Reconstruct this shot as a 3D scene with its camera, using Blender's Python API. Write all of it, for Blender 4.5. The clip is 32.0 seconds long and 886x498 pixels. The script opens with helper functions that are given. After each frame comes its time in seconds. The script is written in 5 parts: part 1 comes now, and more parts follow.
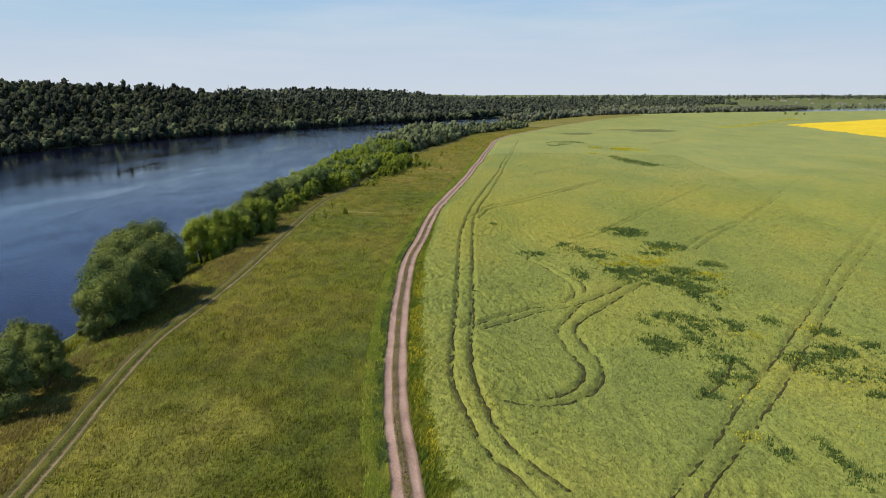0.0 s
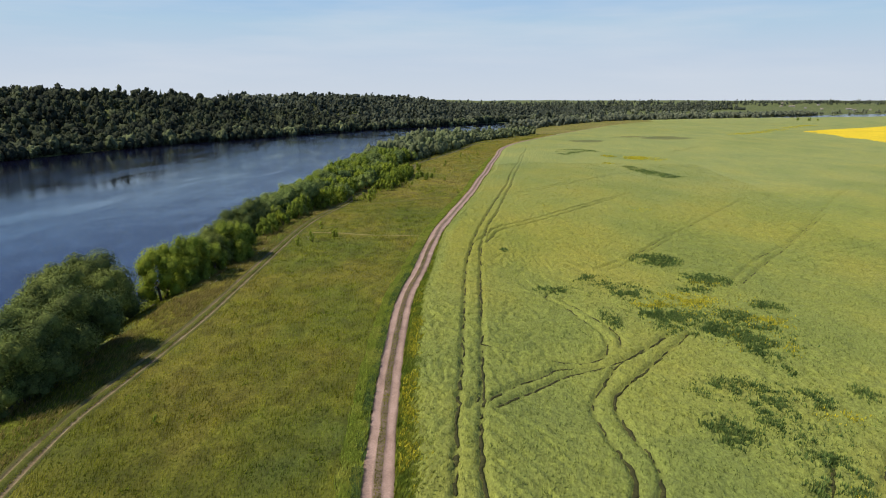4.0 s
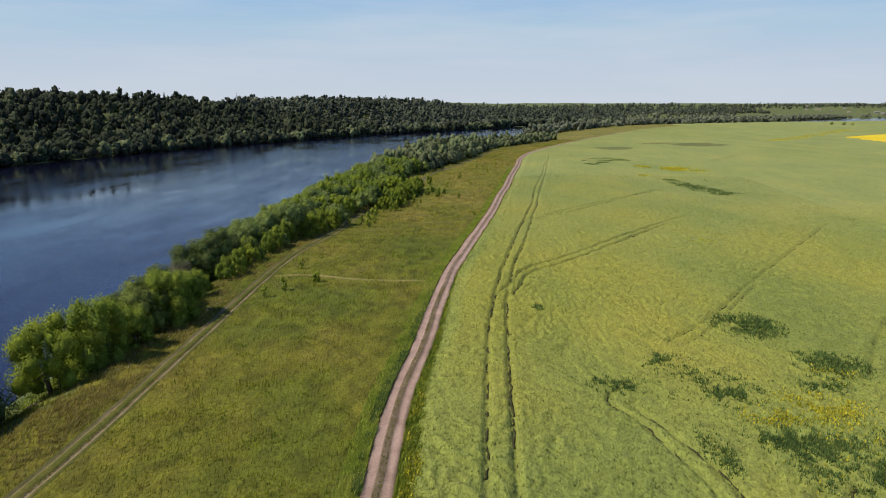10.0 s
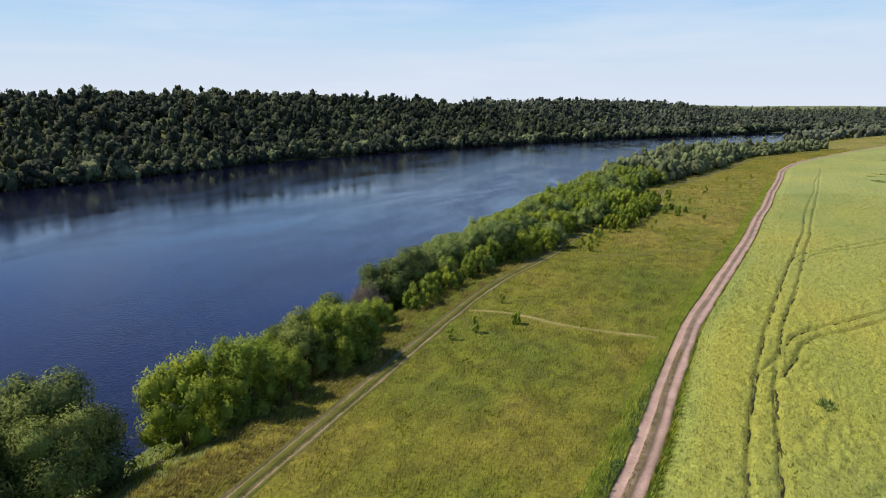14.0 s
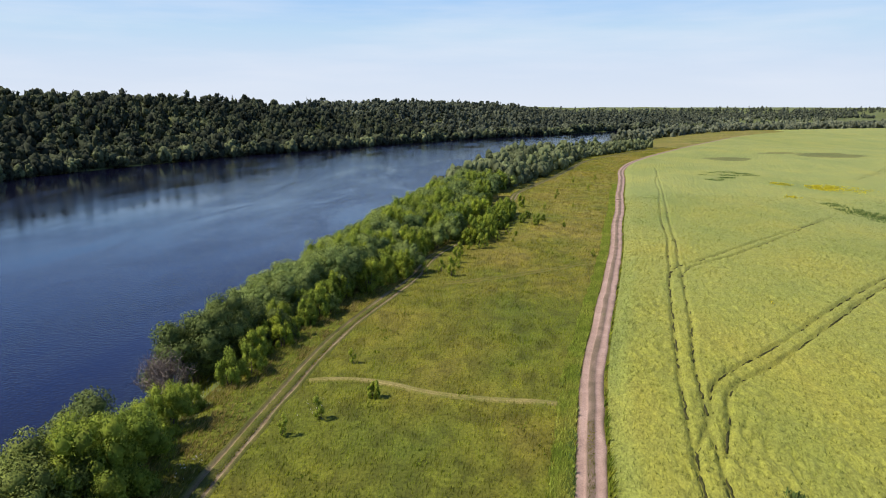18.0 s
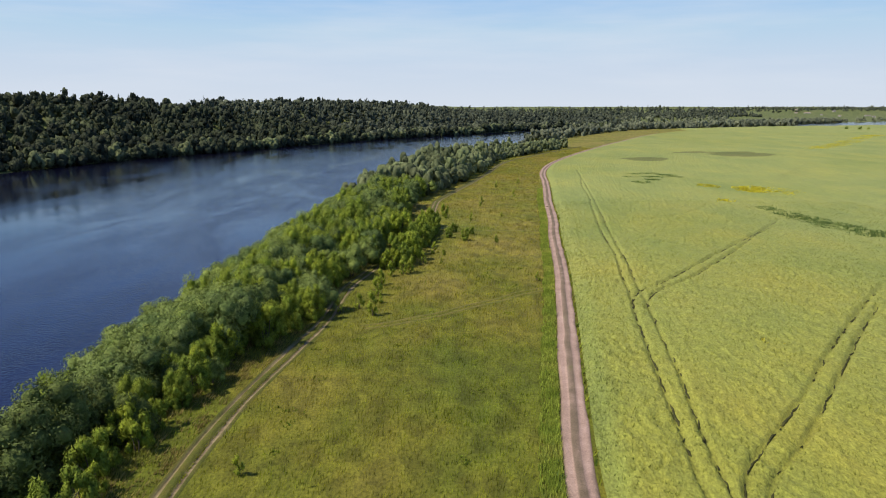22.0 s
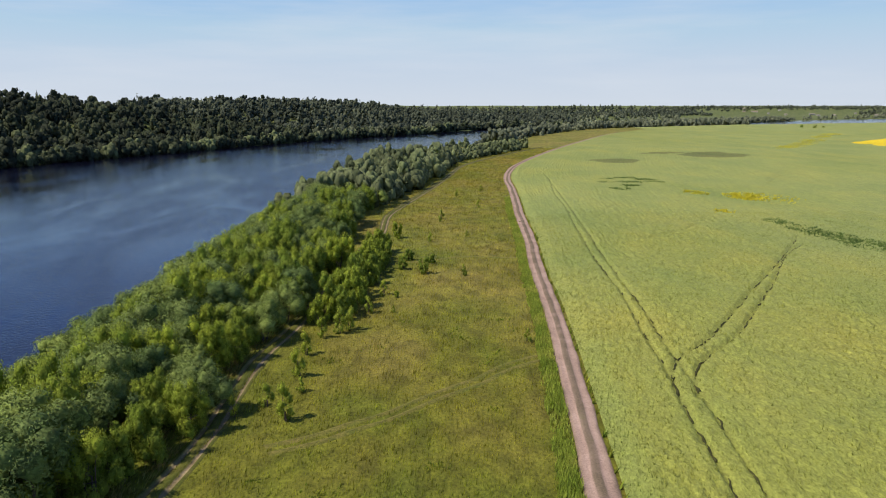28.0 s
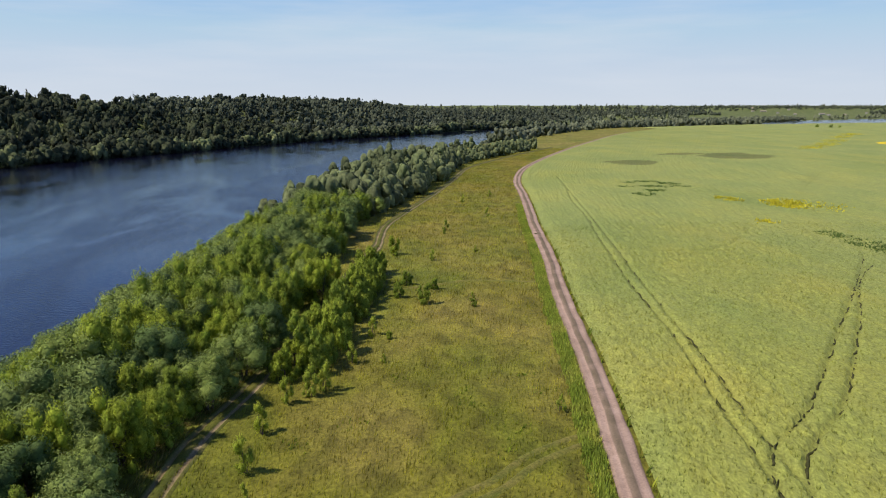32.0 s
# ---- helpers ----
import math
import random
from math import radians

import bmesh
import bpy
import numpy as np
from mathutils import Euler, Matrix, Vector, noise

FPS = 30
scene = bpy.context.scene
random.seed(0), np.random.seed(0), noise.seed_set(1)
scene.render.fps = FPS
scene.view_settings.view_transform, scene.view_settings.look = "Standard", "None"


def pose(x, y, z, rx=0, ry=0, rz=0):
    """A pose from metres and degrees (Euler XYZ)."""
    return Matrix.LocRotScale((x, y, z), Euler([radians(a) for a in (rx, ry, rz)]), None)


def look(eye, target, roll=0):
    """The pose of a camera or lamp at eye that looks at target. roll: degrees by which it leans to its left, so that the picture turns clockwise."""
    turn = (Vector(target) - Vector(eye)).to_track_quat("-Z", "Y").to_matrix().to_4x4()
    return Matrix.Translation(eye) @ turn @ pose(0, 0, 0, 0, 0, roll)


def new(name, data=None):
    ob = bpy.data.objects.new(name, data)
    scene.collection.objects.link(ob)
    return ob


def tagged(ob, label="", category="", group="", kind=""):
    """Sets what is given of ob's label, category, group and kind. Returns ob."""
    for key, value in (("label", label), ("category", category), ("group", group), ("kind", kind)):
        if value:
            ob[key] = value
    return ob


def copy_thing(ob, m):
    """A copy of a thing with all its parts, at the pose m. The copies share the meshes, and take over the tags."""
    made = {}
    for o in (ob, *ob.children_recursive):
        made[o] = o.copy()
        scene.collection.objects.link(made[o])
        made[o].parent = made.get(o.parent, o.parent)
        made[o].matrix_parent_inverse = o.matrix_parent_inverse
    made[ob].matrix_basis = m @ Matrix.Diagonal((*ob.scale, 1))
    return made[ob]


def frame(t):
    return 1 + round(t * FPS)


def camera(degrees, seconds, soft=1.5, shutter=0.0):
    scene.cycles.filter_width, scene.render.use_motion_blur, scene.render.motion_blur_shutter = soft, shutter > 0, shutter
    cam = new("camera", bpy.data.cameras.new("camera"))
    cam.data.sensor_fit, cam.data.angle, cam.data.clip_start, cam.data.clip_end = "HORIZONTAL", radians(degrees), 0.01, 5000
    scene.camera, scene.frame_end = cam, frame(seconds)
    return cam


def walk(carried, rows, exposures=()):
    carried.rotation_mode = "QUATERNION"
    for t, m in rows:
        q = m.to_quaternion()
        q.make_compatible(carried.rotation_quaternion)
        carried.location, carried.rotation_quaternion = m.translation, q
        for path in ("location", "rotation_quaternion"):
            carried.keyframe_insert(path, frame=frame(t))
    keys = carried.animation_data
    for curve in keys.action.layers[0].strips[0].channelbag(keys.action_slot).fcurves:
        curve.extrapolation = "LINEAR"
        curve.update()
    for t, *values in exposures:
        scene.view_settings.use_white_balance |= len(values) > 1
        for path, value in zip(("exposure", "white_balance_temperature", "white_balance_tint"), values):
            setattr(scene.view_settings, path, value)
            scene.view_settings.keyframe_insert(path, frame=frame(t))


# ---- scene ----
cam = camera(66.3, 32.0, soft=1.0)

# the camera's path: seconds, x, y, z, tilt, roll, turn
PATH = [
    (0, -0.05, 0.02, 34.4, 76.97, 0, -0.84),
    (0.5, 0.23, 2.81, 34.41, 77.08, 0, -0.76),
    (1, 0.45, 5.63, 34.44, 77.15, 0, -0.7),
    (1.5, 0.61, 8.48, 34.47, 77.19, 0, -0.64),
    (2, 0.71, 11.4, 34.51, 77.24, 0, -0.58),
    (2.5, 0.77, 14.4, 34.56, 77.27, 0, -0.53),
    (3, 0.78, 17.49, 34.6, 77.31, 0, -0.5),
    (3.5, 0.74, 20.69, 34.64, 77.35, 0, -0.48),
    (5.5, 0.27, 34.43, 34.77, 77.48, 0, -0.45),
    (6, 0.28, 37.85, 34.8, 77.5, 0, -0.42),
    (6.5, 0.33, 41.24, 34.83, 77.53, 0, -0.42),
    (7, 0.43, 44.63, 34.86, 77.55, 0, -1.02),
    (7.5, 0.56, 48, 34.88, 77.57, 0, -5.9),
    (8, 0.69, 51.37, 34.91, 77.58, 0, -5.89),
    (8.5, 0.81, 54.75, 34.92, 77.59, 0, -5.89),
    (9, 0.95, 58.15, 34.94, 77.6, 0, -4.95),
    (9.5, 1.08, 61.56, 34.95, 77.61, 0, -3.46),
    (10, 1.23, 64.99, 34.95, 77.62, 0, 0.79),
    (10.5, 1.36, 68.42, 34.95, 77.65, 0, 10.8),
    (11, 1.44, 71.87, 34.94, 77.68, 0, 17.98),
    (11.5, 1.44, 75.3, 34.93, 77.71, 0, 18.06),
    (12, 1.32, 78.72, 34.9, 77.74, 0, 18.36),
    (12.5, 1.05, 82.12, 34.87, 77.76, 0, 19.06),
    (13, 0.62, 85.48, 34.83, 77.78, 0, 19.46),
    (13.5, 0.06, 88.84, 34.78, 77.8, 0, 20.2),
    (14, -0.62, 92.21, 34.73, 77.82, 0, 20.19),
    (14.5, -1.42, 95.59, 34.66, 77.83, 0, 20.19),
    (16.5, -5.67, 109.54, 34.37, 77.89, 0, 19.13),
    (17, -6.68, 112.98, 34.31, 77.9, 0, 13.55),
    (17.5, -7.65, 116.38, 34.26, 77.93, 0, 6.97),
    (18, -8.57, 119.74, 34.21, 77.95, 0, 6.63),
    (18.5, -9.42, 123.06, 34.17, 77.96, 0, 6.61),
    (19, -10.18, 126.35, 34.13, 77.97, 0, 6.47),
    (19.5, -10.84, 129.64, 34.1, 77.98, 0, 3.96),
    (20, -11.39, 132.97, 34.07, 77.97, 0, 2.81),
    (20.5, -11.86, 136.32, 34.04, 77.96, 0, 2.45),
    (21, -12.23, 139.7, 34.01, 77.95, 0, 2.1),
    (21.5, -12.52, 143.08, 33.97, 77.93, 0, 0.71),
    (22, -12.73, 146.45, 33.92, 77.91, 0, -1.03),
    (22.5, -12.87, 149.79, 33.87, 77.9, 0, -1.03),
    (23, -12.95, 153.12, 33.8, 77.89, 0, -0.97),
    (23.5, -12.98, 156.44, 33.73, 77.88, 0, -1.04),
    (24, -12.97, 159.77, 33.65, 77.88, 0, -1.74),
    (24.5, -12.92, 163.11, 33.55, 77.87, 0, -2.72),
    (25, -12.84, 166.44, 33.45, 77.87, 0, -2.72),
    (25.5, -12.72, 169.76, 33.34, 77.86, 0, -2.7),
    (27.5, -11.83, 182.68, 32.85, 77.85, 0, -5),
    (28, -11.59, 185.8, 32.72, 77.85, 0, -4.99),
    (28.5, -11.33, 188.89, 32.59, 77.85, 0, -4.9),
    (29, -11.07, 191.97, 32.46, 77.85, 0, -4.83),
    (29.5, -10.8, 195.05, 32.34, 77.85, 0, -4.78),
    (30, -10.53, 198.13, 32.21, 77.85, 0, -4.77),
    (30.5, -10.27, 201.19, 32.07, 77.84, 0, -4.69),
    (31, -10.02, 204.21, 31.92, 77.84, 0, -4.66),
    (31.5, -9.78, 207.18, 31.75, 77.84, 0, -4.62),
    (32, -9.55, 210.08, 31.56, 77.84, 0, -4.63),
]
walk(cam, [(t, pose(x, y, z, rx, ry, rz)) for t, x, y, z, rx, ry, rz in PATH],
     [(0, -0.02, 6560, 12), (8, -0.03, 6560, 12), (10, -0.09, 6560, 12), (11.2, 0.12, 6560, 13), (13, 0.20, 6560, 14), (17.5, 0.24, 6560, 14), (24, 0.05, 6560, 12), (32, 0.03, 6560, 12)])

# ---- world, sun, exposure ----
SUN_ELEVATION, SUN_FROM = 51.0, (-1.0, -0.22)
world = bpy.data.worlds.new("sky")
scene.world = world
world.use_nodes = True
wn, wl = world.node_tree.nodes, world.node_tree.links
wn.clear()
sky = wn.new("ShaderNodeTexSky")
sky.sky_type = "NISHITA"
sky.sun_disc = False
sky.sun_elevation = radians(SUN_ELEVATION)
sky.sun_rotation = math.atan2(SUN_FROM[0], SUN_FROM[1])
sky.air_density, sky.dust_density, sky.ozone_density = 1.0, 0.1, 2.5
back = wn.new("ShaderNodeBackground")
back.inputs["Strength"].default_value = 0.09
wout = wn.new("ShaderNodeOutputWorld")
wl.new(sky.outputs[0], back.inputs[0])
# the hazy band over the horizon with thin drawn-out cloud
where = wn.new("ShaderNodeTexCoord")
parts = wn.new("ShaderNodeSeparateXYZ")
wl.new(where.outputs["Generated"], parts.inputs[0])
haze = wn.new("ShaderNodeValToRGB")
for at, col in ((0.0, (0.60, 0.68, 0.77)), (0.05, (0.535, 0.645, 0.77)), (0.10, (0.43, 0.61, 0.77)), (0.17, (0.24, 0.47, 0.80)), (0.24, (0.13, 0.31, 0.80)), (0.40, (0.085, 0.20, 0.66))):
    e = haze.color_ramp.elements.new(at)
    e.color = (*col, 1)
haze.color_ramp.elements.remove(haze.color_ramp.elements[0])
haze.color_ramp.elements[-1].color = (0.10, 0.19, 0.52, 1)
wl.new(parts.outputs["Z"], haze.inputs[0])
veil = wn.new("ShaderNodeTexNoise")
veil.inputs["Scale"].default_value, veil.inputs["Detail"].default_value, veil.inputs["Roughness"].default_value = 2.2, 6.0, 0.55
draw = wn.new("ShaderNodeMapping")
draw.inputs["Scale"].default_value = (1, 1, 9)
wl.new(where.outputs["Generated"], draw.inputs[0])
wl.new(draw.outputs[0], veil.inputs["Vector"])
thin = wn.new("ShaderNodeMapRange")
for key, value in (("From Min", 0.46), ("From Max", 0.74), ("To Min", 0.0), ("To Max", 0.6)):
    thin.inputs[key].default_value = value
wl.new(veil.outputs["Fac"], thin.inputs["Value"])
cloudy = wn.new("ShaderNodeMix")
cloudy.data_type = "RGBA"
cloudy.inputs[7].default_value = (0.65, 0.72, 0.80, 1)
wl.new(thin.outputs[0], cloudy.inputs[0])
wl.new(haze.outputs[0], cloudy.inputs[6])
low = wn.new("ShaderNodeBackground")
wl.new(cloudy.outputs[2], low.inputs[0])
rise = wn.new("ShaderNodeMapRange")
rise.interpolation_type = "SMOOTHSTEP"
for key, value in (("From Min", 0.35), ("From Max", 0.75)):
    rise.inputs[key].default_value = value
wl.new(parts.outputs["Z"], rise.inputs["Value"])
both = wn.new("ShaderNodeMixShader")
wl.new(rise.outputs[0], both.inputs[0])
wl.new(low.outputs[0], both.inputs[1])
wl.new(back.outputs[0], both.inputs[2])
wl.new(both.outputs[0], wout.inputs[0])

sun_data = bpy.data.lights.new("sun", "SUN")
sun_data.energy, sun_data.angle, sun_data.color = 5.0, radians(0.6), (1.0, 0.895, 0.74)
sun = new("sun", sun_data)
up = math.tan(radians(SUN_ELEVATION)) * math.hypot(*SUN_FROM)
sun.matrix_world = look((SUN_FROM[0] * 100, SUN_FROM[1] * 100, up * 100), (0, 0, 0))


# ---- noise and plan ----
def hash2(ix, iy, seed):
    v = np.sin(ix * 127.1 + iy * 311.7 + seed * 74.7) * 43758.5453
    return v - np.floor(v)


def vnoise(x, y, seed=0):
    """Smooth noise, 0 to 1, one lattice cell a unit."""
    ix, iy = np.floor(x), np.floor(y)
    fx, fy = x - ix, y - iy
    fx, fy = fx * fx * (3 - 2 * fx), fy * fy * (3 - 2 * fy)
    a, b = hash2(ix, iy, seed), hash2(ix + 1, iy, seed)
    c, d = hash2(ix, iy + 1, seed), hash2(ix + 1, iy + 1, seed)
    return (a + (b - a) * fx) * (1 - fy) + (c + (d - c) * fx) * fy


def fbm(x, y, seed=0, octaves=3):
    total, amp, norm = 0.0, 1.0, 0.0
    for n in range(octaves):
        total = total + amp * vnoise(x * 2**n + 13.7 * n, y * 2**n - 7.3 * n, seed + n)
        norm += amp
        amp *= 0.5
    return total / norm


def smooth(a, b, v):
    k = np.clip((v - a) / (b - a), 0, 1)
    return k * k * (3 - 2 * k)


def resample(points, step):
    """Points along a smooth line through the given ones, about step apart."""
    p = np.array(points, float)
    d = np.r_[0, np.cumsum(np.hypot(*np.diff(p, axis=0).T))]
    t = np.arange(0, d[-1], step)
    m = np.gradient(p, d, axis=0)
    i = np.clip(np.searchsorted(d, t, side="right") - 1, 0, len(d) - 2)
    h = (d[i + 1] - d[i])[:, None]
    u = ((t - d[i])[:, None]) / h
    return ((2 * u**3 - 3 * u**2 + 1) * p[i] + (u**3 - 2 * u**2 + u) * h * m[i]
            + (-2 * u**3 + 3 * u**2) * p[i + 1] + (u**3 - u**2) * h * m[i + 1])


def side(x, y, line):
    """The distance from a line, positive to its right, negative to its left."""
    x, y = np.asarray(x, float), np.asarray(y, float)
    best = np.full(x.shape, 1e9)
    sign = np.ones(x.shape)
    for (ax, ay), (bx, by) in zip(line[:-1], line[1:]):
        dx, dy = bx - ax, by - ay
        u = np.clip(((x - ax) * dx + (y - ay) * dy) / (dx * dx + dy * dy), 0, 1)
        ox, oy = x - ax - u * dx, y - ay - u * dy
        d = np.hypot(ox, oy)
        near = d < best
        best = np.where(near, d, best)
        sign = np.where(near, np.sign(ox * dy - oy * dx), sign)
    return best * np.where(sign == 0, 1, sign)


def across(y, line):
    """The x of a line that runs away to +y."""
    return np.interp(y, line[:, 1], line[:, 0])


ROAD = resample([(-1.5, -60), (-1.5, 20), (-2.3, 52.6), (-4.0, 66.3), (-5.3, 91.7), (-5.5, 121.3), (-4.9, 141.9), (-3.1, 158), (-1.5, 177.9),
                 (1.2, 204), (4.6, 225), (10.7, 261), (15.1, 288.5), (19.1, 318), (23.1, 342), (29, 386), (33, 412), (38, 446), (42, 478),
                 (54, 530), (74, 584), (99, 642), (160, 770), (240, 920), (320, 1030)], 2.0)
TRAIL = resample([(-36, -60), (-36, 40), (-36.4, 54), (-37.1, 61), (-38.8, 77), (-39.7, 93), (-38.6, 107), (-37.4, 126), (-37.1, 146), (-36.8, 169),
                  (-36.5, 195), (-35.3, 217), (-31.8, 238), (-29.7, 250), (-29.1, 260), (-28.2, 271), (-25.6, 282), (-23.4, 295), (-19.4, 315), (-16.5, 337),
                  (-12.5, 358), (-10.8, 382), (-4.4, 409), (3.8, 438), (17, 490), (30, 544), (62, 612), (110, 700)], 2.0)
SHORE = np.array([(-70, -700), (-66, -100), (-66, 60), (-66, 110), (-63.5, 150), (-62, 210), (-60, 290), (-50, 400), (-37, 490), (-23, 570), (6, 655), (70, 800),
                  (150, 950), (255, 1090), (480, 1210), (780, 1300), (1300, 1400), (3800, 1900)], float)
FAR_SHORE = np.array([(-420, -700), (-350, 0), (-338, 200), (-327, 335), (-314, 395), (-304, 488), (-251, 666), (-178, 803), (-76, 980), (27, 1105),
                      (150, 1270), (300, 1330), (450, 1400), (700, 1570), (950, 1740), (1400, 1950), (3800, 2700)], float)
WATER_Z = -8.5


# the lie of the field: x, y and height of its swells and dips
SWELLS = ((20, 60, -1.8), (20, 82, -2.2), (36, 98, -2.6), (60, 75, -1.2), (20, 145, -1.4), (56, 150, -1.8), (60, 115, -1.4), (15, 195, 0), (29, 219, -0.5), (22, 255, 1.2),
          (55, 187, -2.2), (60, 290, 0.6), (100, 250, -0.8), (106, 322, -1.6), (108, 355, -1.6), (45, 360, 1.0), (137, 261, 2.4), (165, 215, 2.6), (110, 300, 1.4), (95, 345, 1.5),
          (120, 160, -1.0), (190, 590, 2.0), (130, 590, 0.5), (300, 600, 0.0), (200, 330, -0.6), (220, 260, -0.8), (90, 440, 1.0), (150, 450, -0.6))


def relief(x, y):
    total, weight = np.zeros(np.shape(x)), np.full(np.shape(x), 0.02)
    for sx, sy, high in SWELLS:
        reach = 16.0 + 0.05 * sy
        w = np.exp(-((x - sx) ** 2 + (y - sy) ** 2) / (2 * reach**2))
        total, weight = total + high * w, weight + w
    return total / weight


def land(x, y):
    """The height of the bare ground."""
    x, y = np.asarray(x, float), np.asarray(y, float)
    near, far = side(x, y, SHORE), -side(x, y, FAR_SHORE)
    bank = -11 + 2.3 * smooth(-12, 0, near) + 8.7 * smooth(-2, 21, near)
    bank = bank + 0.5 * (fbm(x / 9, y / 9, 5) - 0.5) * smooth(0, 8, near) * smooth(30, 12, near)
    offset = x - np.interp(y, ROAD[:, 1], ROAD[:, 0])
    roll = relief(x, y) + (fbm(x / 70, y / 70, 8, 2) - 0.5) * 1.6 * smooth(60, 160, offset)
    bank = bank + roll * smooth(4, 26, offset) * smooth(20, 60, near)
    wide = smooth(-120, 260, x)
    crest = np.interp(y, [200, 300, 400, 550, 650, 770, 840, 905, 935, 1000, 1050, 1120, 1190, 1280, 1380, 1600], [33, 34, 37, 40, 41, 39, 37, 36, 21, 20, 30, 33, 32, 30, 32, 26])
    rise = (1 - wide) * crest * smooth(6, 165, far) + wide * (4 * smooth(5, 200, far) + 17 * smooth(180, 560, far))
    rise = rise + (fbm(x / 160, y / 160, 3) - 0.5) * 9 * smooth(40, 200, far)
    hill = -11 + 3.2 * smooth(-10, 4, far) + rise
    return np.where(far > -12, np.maximum(hill, -11), bank)


# ---- mesh helpers ----
def mesh_of(name, verts, faces, material=None, shade=False, tints=None, normals=None):
    """A mesh from arrays: faces all of three or all of four corners. tints: a number a vertex."""
    verts, faces = np.asarray(verts, np.float32), np.asarray(faces, np.int32)
    me = bpy.data.meshes.new(name)
    n = faces.shape[1]
    me.vertices.add(len(verts))
    me.vertices.foreach_set("co", verts.ravel())
    me.loops.add(faces.size)
    me.loops.foreach_set("vertex_index", faces.ravel())
    me.polygons.add(len(faces))
    me.polygons.foreach_set("loop_start", np.arange(0, faces.size, n, dtype=np.int32))
    me.polygons.foreach_set("loop_total", np.full(len(faces), n, np.int32))
    me.polygons.foreach_set("use_smooth", np.full(len(faces), bool(shade)))
    if tints is not None:
        for key, values in tints.items():
            layer = me.attributes.new(key, "FLOAT", "POINT")
            layer.data.foreach_set("value", np.asarray(values, np.float32))
    me.update(calc_edges=True)
    me.validate()
    if normals is not None:
        me.polygons.foreach_set("use_smooth", np.ones(len(faces), bool))
        me.normals_split_custom_set_from_vertices(np.asarray(normals, np.float32))
    if material:
        me.materials.append(material)
    return me


def grid_faces(rows, cols):
    i = np.arange(rows * cols).reshape(rows, cols)
    return np.stack([i[:-1, :-1], i[:-1, 1:], i[1:, 1:], i[1:, :-1]], -1).reshape(-1, 4)


def part(name, me, parent, label=""):
    ob = new(name, me)
    ob.parent = parent
    return tagged(ob, label) if label else ob


def empty(name, place, label, category, group=""):
    ob = new(name)
    ob.empty_display_size = 0.5
    ob.matrix_basis = Matrix.Translation(place)
    return tagged(ob, label, category, group)


# ---- materials ----
def node(tree, kind, **values):
    n = tree.nodes.new(kind)
    for key, value in values.items():
        n.inputs[key].default_value = value
    return n


def ramp(tree, source, stops):
    r = tree.nodes.new("ShaderNodeValToRGB")
    while len(r.color_ramp.elements) < len(stops):
        r.color_ramp.elements.new(0.5)
    for e, (at, col) in zip(r.color_ramp.elements, stops):
        e.position, e.color = at, (*col, 1)
    tree.links.new(source, r.inputs[0])
    return r.outputs[0]


def mixed(tree, kind, fac, a, b):
    m = tree.nodes.new("ShaderNodeMix")
    m.data_type, m.blend_type = "RGBA", kind
    for socket, value in ((m.inputs[0], fac), (m.inputs[6], a), (m.inputs[7], b)):
        if isinstance(value, (int, float)):
            socket.default_value = value
        elif isinstance(value, tuple):
            socket.default_value = (*value, 1)
        else:
            tree.links.new(value, socket)
    return m.outputs[2]


